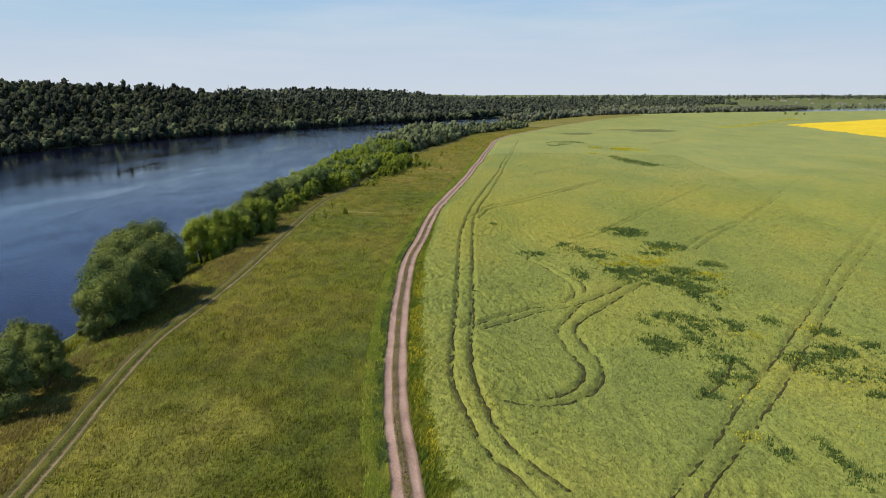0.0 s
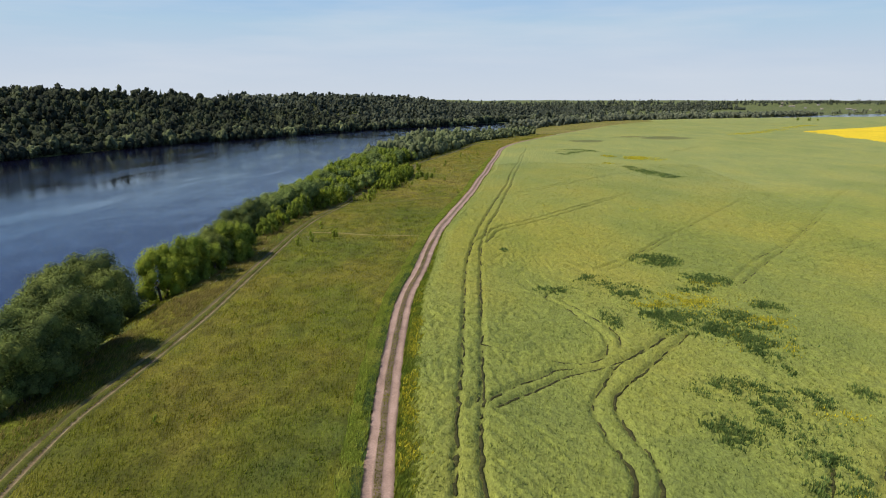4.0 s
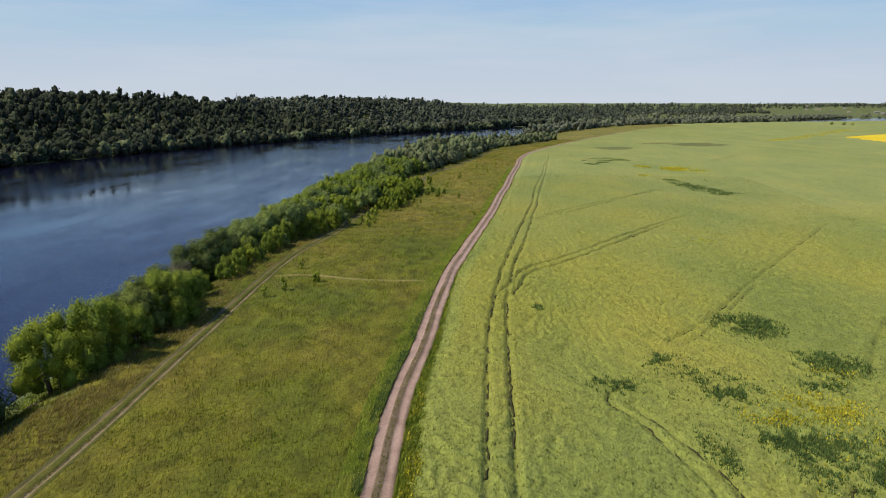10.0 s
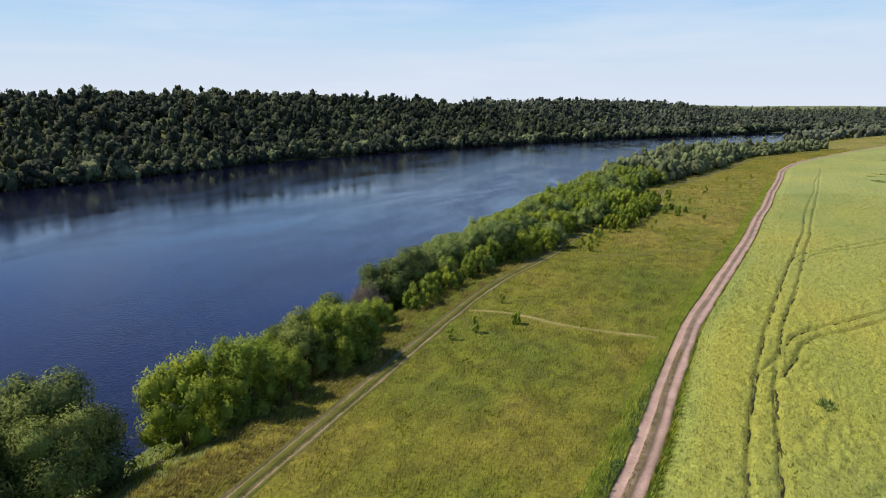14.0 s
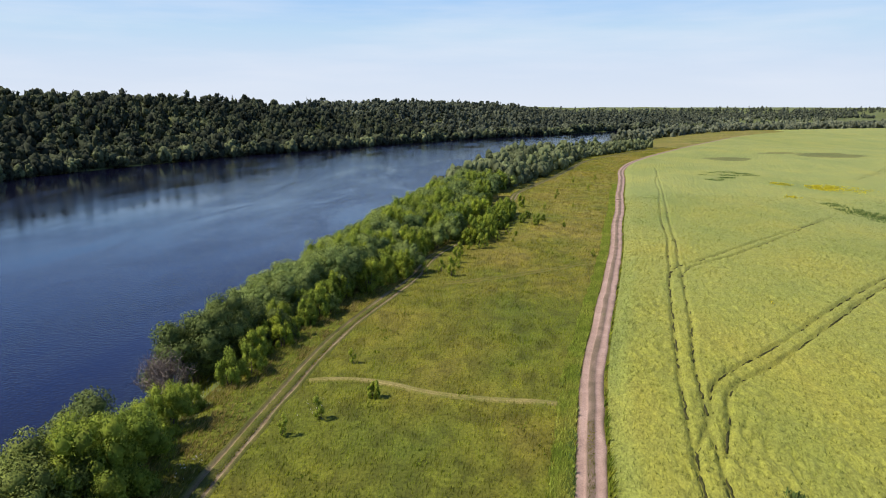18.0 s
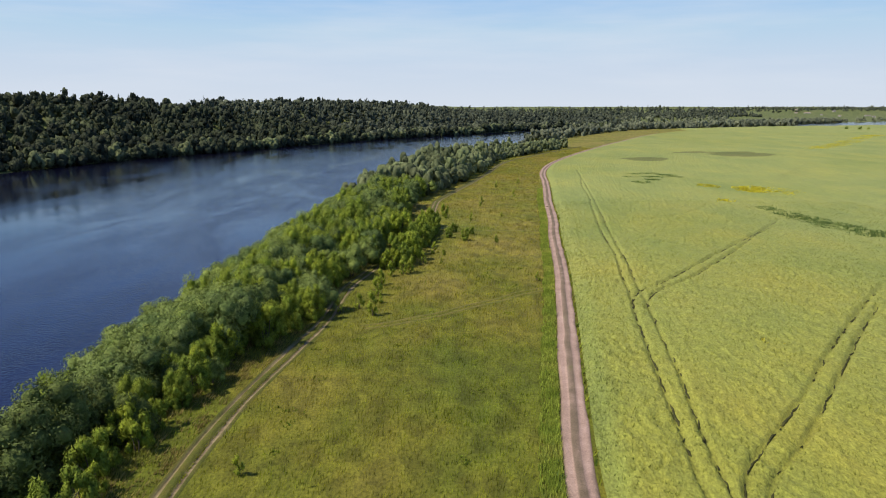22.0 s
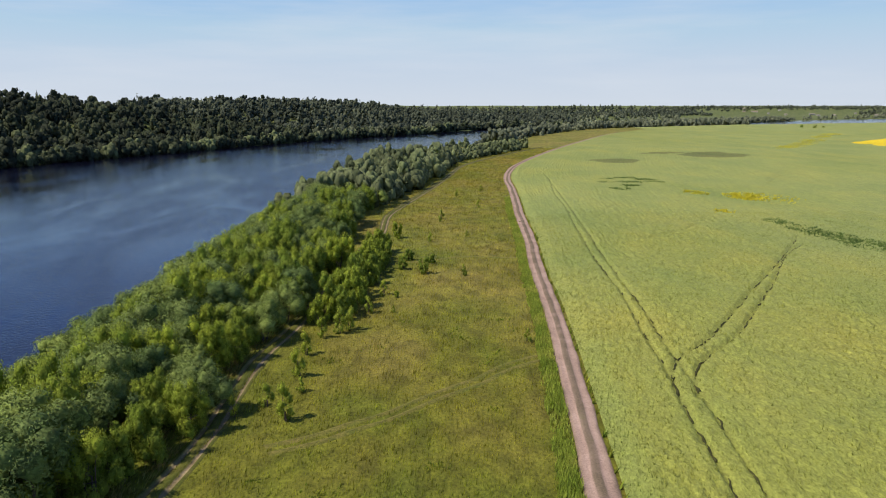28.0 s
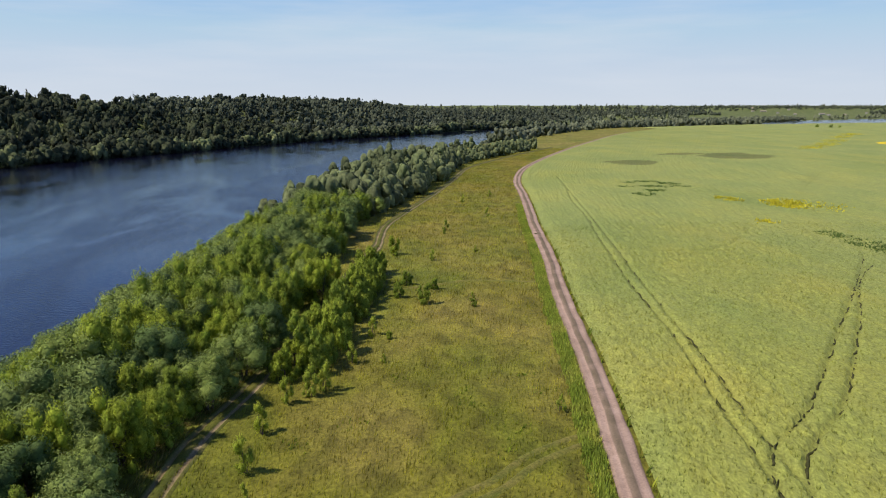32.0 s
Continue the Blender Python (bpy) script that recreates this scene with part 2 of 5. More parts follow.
def surface(name, stops, scale, fine, fine_amount=0.35, rough=0.9, bump=0.3, bump_scale=None, stretch=(1, 1, 1), tint=None, sheer=0.0,
            island=0.0, second=None, specular=0.2, each=0.0, mid=0.0, mid_amount=0.0, ripe=None, pale=None):
    """Coloured by noise of two sizes in metres; tint: an attribute that shifts towards a second set of colours."""
    m = bpy.data.materials.new(name)
    m.use_nodes = True
    t = m.node_tree
    bsdf = t.nodes["Principled BSDF"]
    out = t.nodes["Material Output"]
    geo = t.nodes.new("ShaderNodeNewGeometry")
    place = t.nodes.new("ShaderNodeMapping")
    place.inputs["Scale"].default_value = stretch
    t.links.new(geo.outputs["Position"], place.inputs[0])
    big = node(t, "ShaderNodeTexNoise", Scale=1 / scale, Detail=5.0, Roughness=0.6)
    small = node(t, "ShaderNodeTexNoise", Scale=1 / fine, Detail=4.0, Roughness=0.65)
    for n in (big, small):
        t.links.new(place.outputs[0], n.inputs["Vector"])
    colour = ramp(t, big.outputs["Fac"], stops)
    if ripe:
        at = t.nodes.new("ShaderNodeAttribute")
        at.attribute_name = "ripe"
        colour = mixed(t, "MIX", at.outputs["Fac"], colour, ramp(t, big.outputs["Fac"], ripe))
    if pale:
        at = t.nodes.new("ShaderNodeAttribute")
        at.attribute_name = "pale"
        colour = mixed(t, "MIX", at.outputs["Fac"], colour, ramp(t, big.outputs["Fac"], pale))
    if second:
        at = t.nodes.new("ShaderNodeAttribute")
        at.attribute_name = tint
        colour = mixed(t, "MIX", at.outputs["Fac"], colour, ramp(t, big.outputs["Fac"], second))
    grain = ramp(t, small.outputs["Fac"], [(0.3, (1 - fine_amount,) * 3), (0.7, (1 + fine_amount,) * 3)])
    colour = mixed(t, "MULTIPLY", 1.0, colour, grain)
    if mid:
        middle = node(t, "ShaderNodeTexNoise", Scale=1 / mid, Detail=3.0, Roughness=0.6, Distortion=0.6)
        t.links.new(place.outputs[0], middle.inputs["Vector"])
        low, high = 1 - mid_amount, 1 + mid_amount
        colour = mixed(t, "MULTIPLY", 1.0, colour, ramp(t, middle.outputs["Fac"], [(0.34, (low, low, low)), (0.66, (high, high, high * 0.9))]))
    if island:
        vary = ramp(t, geo.outputs["Random Per Island"], [(0.0, (1 - island, 1 - island, 1 - island)), (1.0, (1 + island, 1 + island, 1 + island * 0.6))])
        colour = mixed(t, "MULTIPLY", 1.0, colour, vary)
    if each:
        info = t.nodes.new("ShaderNodeObjectInfo")
        vary = ramp(t, info.outputs["Random"], [(0.0, (1 - each, 1 - each * 0.7, 1 - each * 0.5)), (0.5, (1, 1, 1)), (1.0, (1 + each, 1 + each * 0.8, 1))])
        colour = mixed(t, "MULTIPLY", 1.0, colour, vary)
    t.links.new(colour, bsdf.inputs["Base Color"])
    bsdf.inputs["Roughness"].default_value = rough
    bsdf.inputs["Specular IOR Level"].default_value = specular
    if bump:
        b = node(t, "ShaderNodeBump", Strength=bump, Distance=(bump_scale or fine) * 0.5)
        t.links.new(small.outputs["Fac"], b.inputs["Height"])
        t.links.new(b.outputs[0], bsdf.inputs["Normal"])
    if sheer:
        leaf = t.nodes.new("ShaderNodeBsdfTranslucent")
        t.links.new(colour, leaf.inputs[0])
        mix = t.nodes.new("ShaderNodeMixShader")
        mix.inputs[0].default_value = sheer
        t.links.new(bsdf.outputs[0], mix.inputs[1])
        t.links.new(leaf.outputs[0], mix.inputs[2])
        t.links.new(mix.outputs[0], out.inputs[0])
    return m


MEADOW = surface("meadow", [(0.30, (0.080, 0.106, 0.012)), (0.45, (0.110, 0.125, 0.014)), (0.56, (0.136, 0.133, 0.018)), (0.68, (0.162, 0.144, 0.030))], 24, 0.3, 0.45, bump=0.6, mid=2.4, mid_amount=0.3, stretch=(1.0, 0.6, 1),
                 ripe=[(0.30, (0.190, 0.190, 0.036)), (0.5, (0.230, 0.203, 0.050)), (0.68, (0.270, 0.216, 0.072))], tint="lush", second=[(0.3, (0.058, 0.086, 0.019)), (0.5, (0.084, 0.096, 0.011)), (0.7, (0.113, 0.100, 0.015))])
MEADOW_BLADES = surface("meadow_blades", [(0.30, (0.138, 0.184, 0.019)), (0.45, (0.184, 0.216, 0.022)), (0.56, (0.228, 0.226, 0.027)), (0.68, (0.270, 0.245, 0.044))],
                        24, 0.5, 0.25, bump=0, island=0.5, sheer=0.5, mid=2.4, mid_amount=0.3, stretch=(1.0, 0.6, 1), ripe=[(0.30, (0.322, 0.308, 0.052)), (0.5, (0.385, 0.328, 0.072)), (0.68, (0.435, 0.340, 0.102))],
                        tint="lush", second=[(0.3, (0.097, 0.149, 0.032)), (0.5, (0.150, 0.176, 0.019)), (0.7, (0.206, 0.181, 0.024))])
# pale: lighter, bluer crop colours that stand in for haze over the far field
CROP = surface("green_crop", [(0.32, (0.158, 0.203, 0.051)), (0.5, (0.205, 0.245, 0.057)), (0.66, (0.245, 0.263, 0.056))], 30, 0.3, 0.36, bump=0.9, mid=1.3, mid_amount=0.11,
               stretch=(1.2, 0.6, 1), ripe=[(0.32, (0.210, 0.247, 0.051)), (0.5, (0.253, 0.268, 0.051)), (0.66, (0.289, 0.279, 0.051))],
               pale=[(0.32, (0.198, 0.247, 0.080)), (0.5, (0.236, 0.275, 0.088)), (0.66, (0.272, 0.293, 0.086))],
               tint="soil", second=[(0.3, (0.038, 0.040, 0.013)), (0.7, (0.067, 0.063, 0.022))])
CROP_BLADES = surface("crop_blades", [(0.32, (0.163, 0.210, 0.062)), (0.5, (0.206, 0.250, 0.068)), (0.66, (0.244, 0.265, 0.064))], 30, 0.4, 0.2, bump=0, island=0.18, mid=1.3, mid_amount=0.10,
                      stretch=(1.2, 0.6, 1), sheer=0.4, ripe=[(0.32, (0.206, 0.247, 0.058)), (0.5, (0.244, 0.261, 0.056)), (0.66, (0.273, 0.267, 0.054))])
# earth and trampled stalks, with the groove's shade put into the colour
RUT_EARTH_SHADE = surface("stalks_and_shade", [(0.3, (0.030, 0.034, 0.011)), (0.55, (0.052, 0.054, 0.018)), (0.75, (0.10, 0.105, 0.030))], 1.2, 0.2, 0.4, bump=0.5)
DIRT = surface("dry_earth", [(0.3, (0.27, 0.19, 0.155)), (0.5, (0.35, 0.25, 0.205)), (0.7, (0.42, 0.305, 0.255))], 3.5, 0.16, 0.25, bump=0.5,
               tint="worn", second=[(0.3, (0.12, 0.095, 0.060)), (0.6, (0.17, 0.13, 0.09)), (0.8, (0.13, 0.13, 0.045))])
TRAIL_DIRT = surface("trail_earth", [(0.3, (0.14, 0.105, 0.058)), (0.5, (0.22, 0.175, 0.10)), (0.7, (0.31, 0.25, 0.155))], 4, 0.2, 0.3, bump=0.4,
                     tint="worn", second=[(0.3, (0.062, 0.080, 0.014)), (0.5, (0.088, 0.098, 0.017)), (0.7, (0.12, 0.112, 0.026))])
TROD = surface("trodden_meadow", [(0.3, (0.085, 0.095, 0.018)), (0.5, (0.125, 0.118, 0.026)), (0.7, (0.17, 0.145, 0.045))], 2, 0.25, 0.4, bump=0.4,
               tint="worn", second=[(0.3, (0.12, 0.145, 0.023)), (0.7, (0.18, 0.165, 0.034))])
PATH_GRASS = surface("trampled_grass", [(0.3, (0.20, 0.18, 0.065)), (0.5, (0.26, 0.22, 0.085)), (0.7, (0.31, 0.25, 0.12))], 3, 0.25, 0.35, bump=0.4,
                     tint="worn", second=[(0.3, (0.11, 0.135, 0.022)), (0.7, (0.18, 0.165, 0.034))])
VERGE = surface("tall_verge_grass", [(0.3, (0.21, 0.29, 0.040)), (0.5, (0.30, 0.37, 0.060)), (0.7, (0.42, 0.43, 0.095))], 6, 0.5, 0.2, bump=0, island=0.4, sheer=0.5)
SIDE_WEEDS = surface("roadside_leaves", [(0.3, (0.11, 0.18, 0.025)), (0.5, (0.19, 0.24, 0.030)), (0.7, (0.31, 0.32, 0.040))], 3, 0.5, 0.25, bump=0, island=0.45, sheer=0.4)
WEED = surface("dark_weeds", [(0.3, (0.077, 0.141, 0.043)), (0.6, (0.134, 0.202, 0.056))], 3, 0.4, 0.25, bump=0, island=0.35, sheer=0.35)
FLOWER = surface("yellow_flowers", [(0.3, (0.440, 0.413, 0.033)), (0.7, (0.594, 0.533, 0.044))], 4, 0.5, 0.2, bump=0, island=0.3, sheer=0.2)
RAPE = surface("rapeseed_bloom", [(0.3, (0.60, 0.46, 0.012)), (0.7, (0.72, 0.56, 0.02))], 30, 2.0, 0.2, bump=0.2)
WILLOW = surface("willow_leaves", [(0.3, (0.080, 0.119, 0.032)), (0.7, (0.156, 0.197, 0.061))], 2.0, 0.4, 0.25, bump=0, island=0.32, sheer=0.18, each=0.28)
# the willow leaves again, brightened for the belt: sunlight put into their colour
LIT_WILLOW = surface("lit_willow_leaves", [(0.3, (0.106, 0.160, 0.043)), (0.7, (0.203, 0.264, 0.085))], 2.0, 0.4, 0.25, bump=0, island=0.32, sheer=0.18, each=0.28)
MAPLE = surface("maple_leaves", [(0.3, (0.159, 0.234, 0.032)), (0.7, (0.279, 0.339, 0.049))], 2.0, 0.4, 0.25, bump=0, island=0.32, sheer=0.36, each=0.25)
FRESH = surface("sapling_leaves", [(0.3, (0.259, 0.336, 0.047)), (0.7, (0.380, 0.431, 0.069))], 2.0, 0.4, 0.25, bump=0, island=0.3, sheer=0.5, each=0.15)
WHITE_BLOOM = surface("white_umbels", [(0.3, (0.62, 0.63, 0.55)), (0.7, (0.75, 0.76, 0.68))], 2.0, 0.4, 0.1, bump=0, sheer=0.2)
STRAW = surface("dry_tall_grass", [(0.3, (0.220, 0.188, 0.068)), (0.5, (0.299, 0.254, 0.090)), (0.7, (0.246, 0.263, 0.059))], 5, 0.5, 0.2, bump=0, island=0.4, sheer=0.45)
CORE = surface("shaded_twigs", [(0.3, (0.05, 0.07, 0.022)), (0.7, (0.08, 0.10, 0.032))], 1.0, 0.3, 0.3, bump=0.3)
BARK = surface("bark", [(0.3, (0.07, 0.055, 0.04)), (0.7, (0.14, 0.11, 0.085))], 0.5, 0.08, 0.4, bump=0.6)
DEAD = surface("dead_twigs", [(0.3, (0.16, 0.13, 0.12)), (0.7, (0.25, 0.21, 0.19))], 0.5, 0.1, 0.3, bump=0.2, island=0.2)
WOODS = surface("woods_leaves", [(0.3, (0.022, 0.032, 0.023)), (0.7, (0.047, 0.059, 0.036))], 9, 1.2, 0.3, bump=0, island=0.22, sheer=0.25,
                tint="light", second=[(0.3, (0.138, 0.181, 0.081)), (0.7, (0.219, 0.257, 0.126))])
# leaves of the distant woods, paler and bluer: aerial haze put into the colour
HAZED_WOODS = surface("hazed_leaves", [(0.3, (0.044, 0.060, 0.046)), (0.7, (0.080, 0.098, 0.068))], 20, 2.5, 0.25, bump=0, island=0.2, sheer=0.25,
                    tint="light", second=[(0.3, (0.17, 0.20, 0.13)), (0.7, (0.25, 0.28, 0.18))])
WOODS_FLOOR = surface("ground_cover", [(0.3, (0.075, 0.10, 0.030)), (0.5, (0.11, 0.14, 0.042)), (0.7, (0.15, 0.16, 0.060))], 14, 1.0, 0.4)
PLASTER = surface("house_plaster", [(0.3, (0.42, 0.40, 0.37)), (0.7, (0.58, 0.56, 0.53))], 3, 0.5, 0.1, bump=0, each=0.2)
ROOFING = surface("roof_sheet", [(0.3, (0.20, 0.17, 0.16)), (0.7, (0.32, 0.30, 0.30))], 3, 0.5, 0.1, bump=0, each=0.35)

WATER = bpy.data.materials.new("river_water")
WATER.use_nodes = True
t = WATER.node_tree
wb = t.nodes["Principled BSDF"]
wb.inputs["Base Color"].default_value = (0.003, 0.003, 0.013, 1)
wb.inputs["Roughness"].default_value = 0.08
wb.inputs["IOR"].default_value = 1.38
wgeo = t.nodes.new("ShaderNodeNewGeometry")
wmap = t.nodes.new("ShaderNodeMapping")
wmap.inputs["Rotation"].default_value = (0, 0, radians(-8))
wmap.inputs["Scale"].default_value = (1.0, 0.34, 1)
t.links.new(wgeo.outputs["Position"], wmap.inputs[0])
patches = node(t, "ShaderNodeTexNoise", Scale=0.028, Detail=5.0, Roughness=0.6, Distortion=1.6)
ripples = node(t, "ShaderNodeTexNoise", Scale=1.5, Detail=3.0, Roughness=0.6)
t.links.new(wmap.outputs[0], patches.inputs["Vector"])
t.links.new(wgeo.outputs["Position"], ripples.inputs["Vector"])
calm = t.nodes.new("ShaderNodeMapRange")
for key, value in (("From Min", 0.36), ("From Max", 0.56), ("To Min", 0.40), ("To Max", 1.0)):
    calm.inputs[key].default_value = value
t.links.new(patches.outputs["Fac"], calm.inputs["Value"])
wbump = node(t, "ShaderNodeBump", Distance=0.12)
lee = t.nodes.new("ShaderNodeAttribute")
lee.attribute_name = "lee"
still = t.nodes.new("ShaderNodeMapRange")
for key, value in (("To Min", 1.0), ("To Max", 0.11)):
    still.inputs[key].default_value = value
t.links.new(lee.outputs["Fac"], still.inputs["Value"])
rough_water = t.nodes.new("ShaderNodeMath")
rough_water.operation = "MULTIPLY"
t.links.new(calm.outputs[0], rough_water.inputs[0])
t.links.new(still.outputs[0], rough_water.inputs[1])
t.links.new(rough_water.outputs[0], wbump.inputs["Strength"])
t.links.new(ripples.outputs["Fac"], wbump.inputs["Height"])
t.links.new(wbump.outputs[0], wb.inputs["Normal"])
wrough = t.nodes.new("ShaderNodeMapRange")
for key, value in (("From Min", 0.35), ("From Max", 0.65), ("To Min", 0.05), ("To Max", 0.16)):
    wrough.inputs[key].default_value = value
t.links.new(patches.outputs["Fac"], wrough.inputs["Value"])
t.links.new(wrough.outputs[0], wb.inputs["Roughness"])

# ---- ground, water, road, trail ----
def spread(stops):
    """Grid lines: (start, step) pairs, the step growing evenly from one to the next."""
    out = [stops[0][0]]
    for (a, sa), (b, sb) in zip(stops[:-1], stops[1:]):
        while out[-1] < b - 1e-6:
            k = (out[-1] - a) / (b - a)
            out.append(min(b, out[-1] + sa + (sb - sa) * k))
    return np.array(out)


gx = spread([(-4500, 320), (-700, 24), (-360, 10), (-300, 10), (-100, 6), (-66, 1.2), (-8, 1.2), (20, 3), (150, 8), (500, 24), (1500, 40), (4500, 320)])
gy = spread([(-1500, 200), (-100, 20), (30, 2), (420, 2), (700, 6), (1500, 18), (2200, 30), (4700, 260)])
X, Y = np.meshgrid(gx, gy)
Z = land(X, Y)
field_edge = side(X, Y, SHORE)


def dryness(x, y):
    """How far the meadow has turned to straw; in the distance the lighter tone also stands for haze."""
    return np.clip(0.58 * smooth(210, 345, y) + 0.85 * smooth(-9, -25, x + 12 * (fbm(x / 9, y / 14, 79) - 0.5)) * smooth(100, 62, y) + (fbm(x / 11, y / 11, 76) - 0.5) * (0.5 + 0.35 * smooth(190, 300, y)) - 0.14 - 0.06 * smooth(230, 190, y), 0, 1)


def lushness(x, y):
    """Where the meadow grows thick and dark: the low near end, with clumps of clover."""
    return np.clip((0.75 * smooth(130, 75, y) + 0.25) * (0.25 + 1.5 * fbm(x / 6, y / 8, 78)) * smooth(-45, -37, x) * (1 - 0.9 * dryness(x, y)) - 0.1, 0, 1)


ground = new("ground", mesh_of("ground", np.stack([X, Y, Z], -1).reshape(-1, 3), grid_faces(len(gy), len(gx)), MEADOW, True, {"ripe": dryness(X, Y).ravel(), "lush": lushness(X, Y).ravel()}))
tagged(ground, "rolling meadow ground with mixed green and dry grass", "ground", kind="structure")
far_ground = np.zeros(len(ground.data.polygons), np.int32)
ground.data.materials.append(WOODS_FLOOR)
cx, cy = (X[:-1, :-1] + X[1:, 1:]) / 2, (Y[:-1, :-1] + Y[1:, 1:]) / 2
far_ground[(side(cx, cy, SHORE) < 18).ravel() | (cx < -70).ravel()] = 1
ground.data.polygons.foreach_set("material_index", far_ground)

# the far bank's woods keep the wind off the water below them
wx, wy = spread([(-4500, 400), (-500, 14), (-40, 14), (400, 40), (4500, 400)]), spread([(-1500, 200), (-100, 30), (100, 16), (1300, 25), (4700, 300)])
WX, WY = np.meshgrid(wx, wy)
lee = smooth(215 + 65 * smooth(520, 320, WY), 85 + 55 * smooth(520, 320, WY), side(WX, WY, FAR_SHORE)) * (0.85 + 0.4 * fbm(WX / 60, WY / 60, 95)) * (0.35 + 0.65 * smooth(800, 450, WY))
water = new("water", mesh_of("water", np.stack([WX, WY, np.full(WX.shape, WATER_Z)], -1).reshape(-1, 3), grid_faces(len(wy), len(wx)), WATER, True, {"lee": np.clip(lee, 0, 1).ravel()}))
tagged(water, "wide calm dark blue river with drifting ripples", "river", kind="structure")


def strip(name, line, profile, material, lift, wobble, bare=()):
    """A lane along a line; profile: (offset, height, worn) across it; bare: spans of it that are left to the grass."""
    d = np.gradient(line, axis=0)
    d /= np.hypot(*d.T)[:, None]
    normal = np.stack([d[:, 1], -d[:, 0]], -1)
    n = len(line)
    off = np.array([p[0] for p in profile])[None] + (fbm(np.arange(n)[:, None] / 5.0, np.array([p[0] for p in profile])[None] * 0.7, 31, 1) - 0.5) * wobble
    xy = line[:, None] + normal[:, None] * off[..., None]
    z = land(xy[..., 0], xy[..., 1]) + lift + np.array([p[1] for p in profile])
    worn = np.clip(np.array([p[2] for p in profile])[None] + (fbm(xy[..., 0] / 2, xy[..., 1] / 2, 17) - 0.5) * 0.7, 0, 1)
    worn = np.clip(worn + (fbm(off * 1.6 + 7, np.repeat(np.arange(n)[:, None] / 16.0, len(profile), 1), 19) - 0.5) * 0.9 * (worn < 0.9), 0, 1)
    faces = grid_faces(n, len(profile))
    faces = faces[~np.isin(faces[:, 0] % len(profile), bare)]
    me = mesh_of(name, np.concatenate([xy, z[..., None]], -1).reshape(-1, 3), faces, material, True, {"worn": worn.ravel()})
    return new(name, me)


lane = resample(ROAD[::2], 1.0)
tagged(strip("road", lane, [(-1.5, -0.12, 0.8), (-1.3, 0.0, 0.3), (-1.0, -0.03, -0.2), (-0.7, -0.05, -0.2), (-0.5, -0.02, 0.1), (-0.34, 0.05, 0.9), (0.0, 0.07, 1.0), (0.34, 0.06, 0.9),
                            (0.5, -0.02, 0.1), (0.7, -0.05, -0.2), (1.0, -0.03, -0.2), (1.3, 0.0, 0.3), (1.5, -0.12, 0.8)], DIRT, 0.14, 0.25),
       "dry pinkish dirt road with two wheel ruts", "road", kind="structure")
# the left wheel line's darker tint includes the shade in its furrow
tagged(strip("dirt_trail", resample(TRAIL[::2], 1.0), [(-1.5, -0.16, 1.1), (-1.2, 0.10, 1.1), (-1.01, 0.20, 1.0), (-0.86, -0.04, 0.45), (-0.53, -0.04, 0.25), (-0.4, 0.12, 1.1), (0, 0.16, 1.1), (0.4, 0.12, 1.1), (0.52, -0.03, 0.12),
                                                       (0.86, -0.03, 0.05), (1.03, 0.10, 0.9), (1.38, -0.16, 1.1)],
             TRAIL_DIRT, 0.09, 0.3),
       "narrow grassy vehicle trail with two worn wheel lines", "trail", kind="structure")

# ---- the crop, with the wheel lines pressed into it ----
RUT_LINES = []


def rut(depth, *points):
    """A wheel line pressed into the crop."""
    RUT_LINES.append((resample(points, 2.0), depth))


# the pair that runs beside the road, and on to the far bend
rut(1.0, (9.5, 52), (5, 60.4), (3.6, 67), (2.6, 72.5), (2.2, 78), (2.5, 85), (2.9, 94), (3.7, 106), (4.4, 119), (5.5, 141), (7.3, 168), (9, 183), (11.2, 199), (13.7, 214), (16.9, 232), (20.7, 253), (22.3, 260),
    (24.3, 272), (26.3, 282), (28.4, 293), (32, 320), (36, 343), (40, 366), (44.5, 389), (48.5, 418), (58, 467), (64, 512))
rut(1.0, (12, 54), (7.2, 62), (6, 68), (5.2, 74.8), (4.9, 82), (5.3, 91), (5.9, 98), (6.7, 112), (7.5, 124), (8.5, 143), (9.9, 166), (10.9, 180), (13, 196), (15.8, 213), (18.3, 225), (20.9, 240), (24.2, 258),
    (26, 270), (29, 286), (31.5, 303), (35, 325), (38.8, 347), (46, 391), (57, 462))
rut(1.0, (4.2, 95.2), (5.2, 97.9), (6.1, 99.6))
# the fork that leaves it, and the wide pair beyond
rut(1.0, (8.9, 182.4), (10.8, 187.4), (12.7, 191.5), (15, 200), (17.8, 204.8), (23.8, 211.6), (32.8, 222.2), (39.8, 231), (52.7, 246.2), (72, 268))
rut(1.0, (12, 183), (12.8, 186), (14.3, 190), (15.7, 195.8), (16.8, 199.3), (19.5, 203.1), (24.3, 208), (32.6, 218.2), (40.6, 228), (49, 238.5), (62, 254))
rut(1.5, (21, 254), (22.3, 259), (24.7, 263.5), (31, 269), (38, 277), (48, 289.5), (62, 306.5), (79, 327.5), (89, 340.5))
rut(1.5, (22.8, 253), (24, 256.5), (26.3, 261), (29.5, 264.5), (36, 270.5), (45, 281.5), (58, 298.5), (77, 324), (86, 333))
rut(0.7, (18.2, 278.3), (21.5, 277.1), (24.1, 275.9))
rut(0.8, (46, 345), (53, 344), (62.5, 348.5), (77.2, 367), (95.3, 387))
rut(0.9, (26, 371.5), (32.1, 372.1), (43.9, 371.1), (46, 371), (57, 387), (69, 402))
rut(0.9, (56, 467), (64.1, 479.7), (74, 494), (85.6, 507.5))
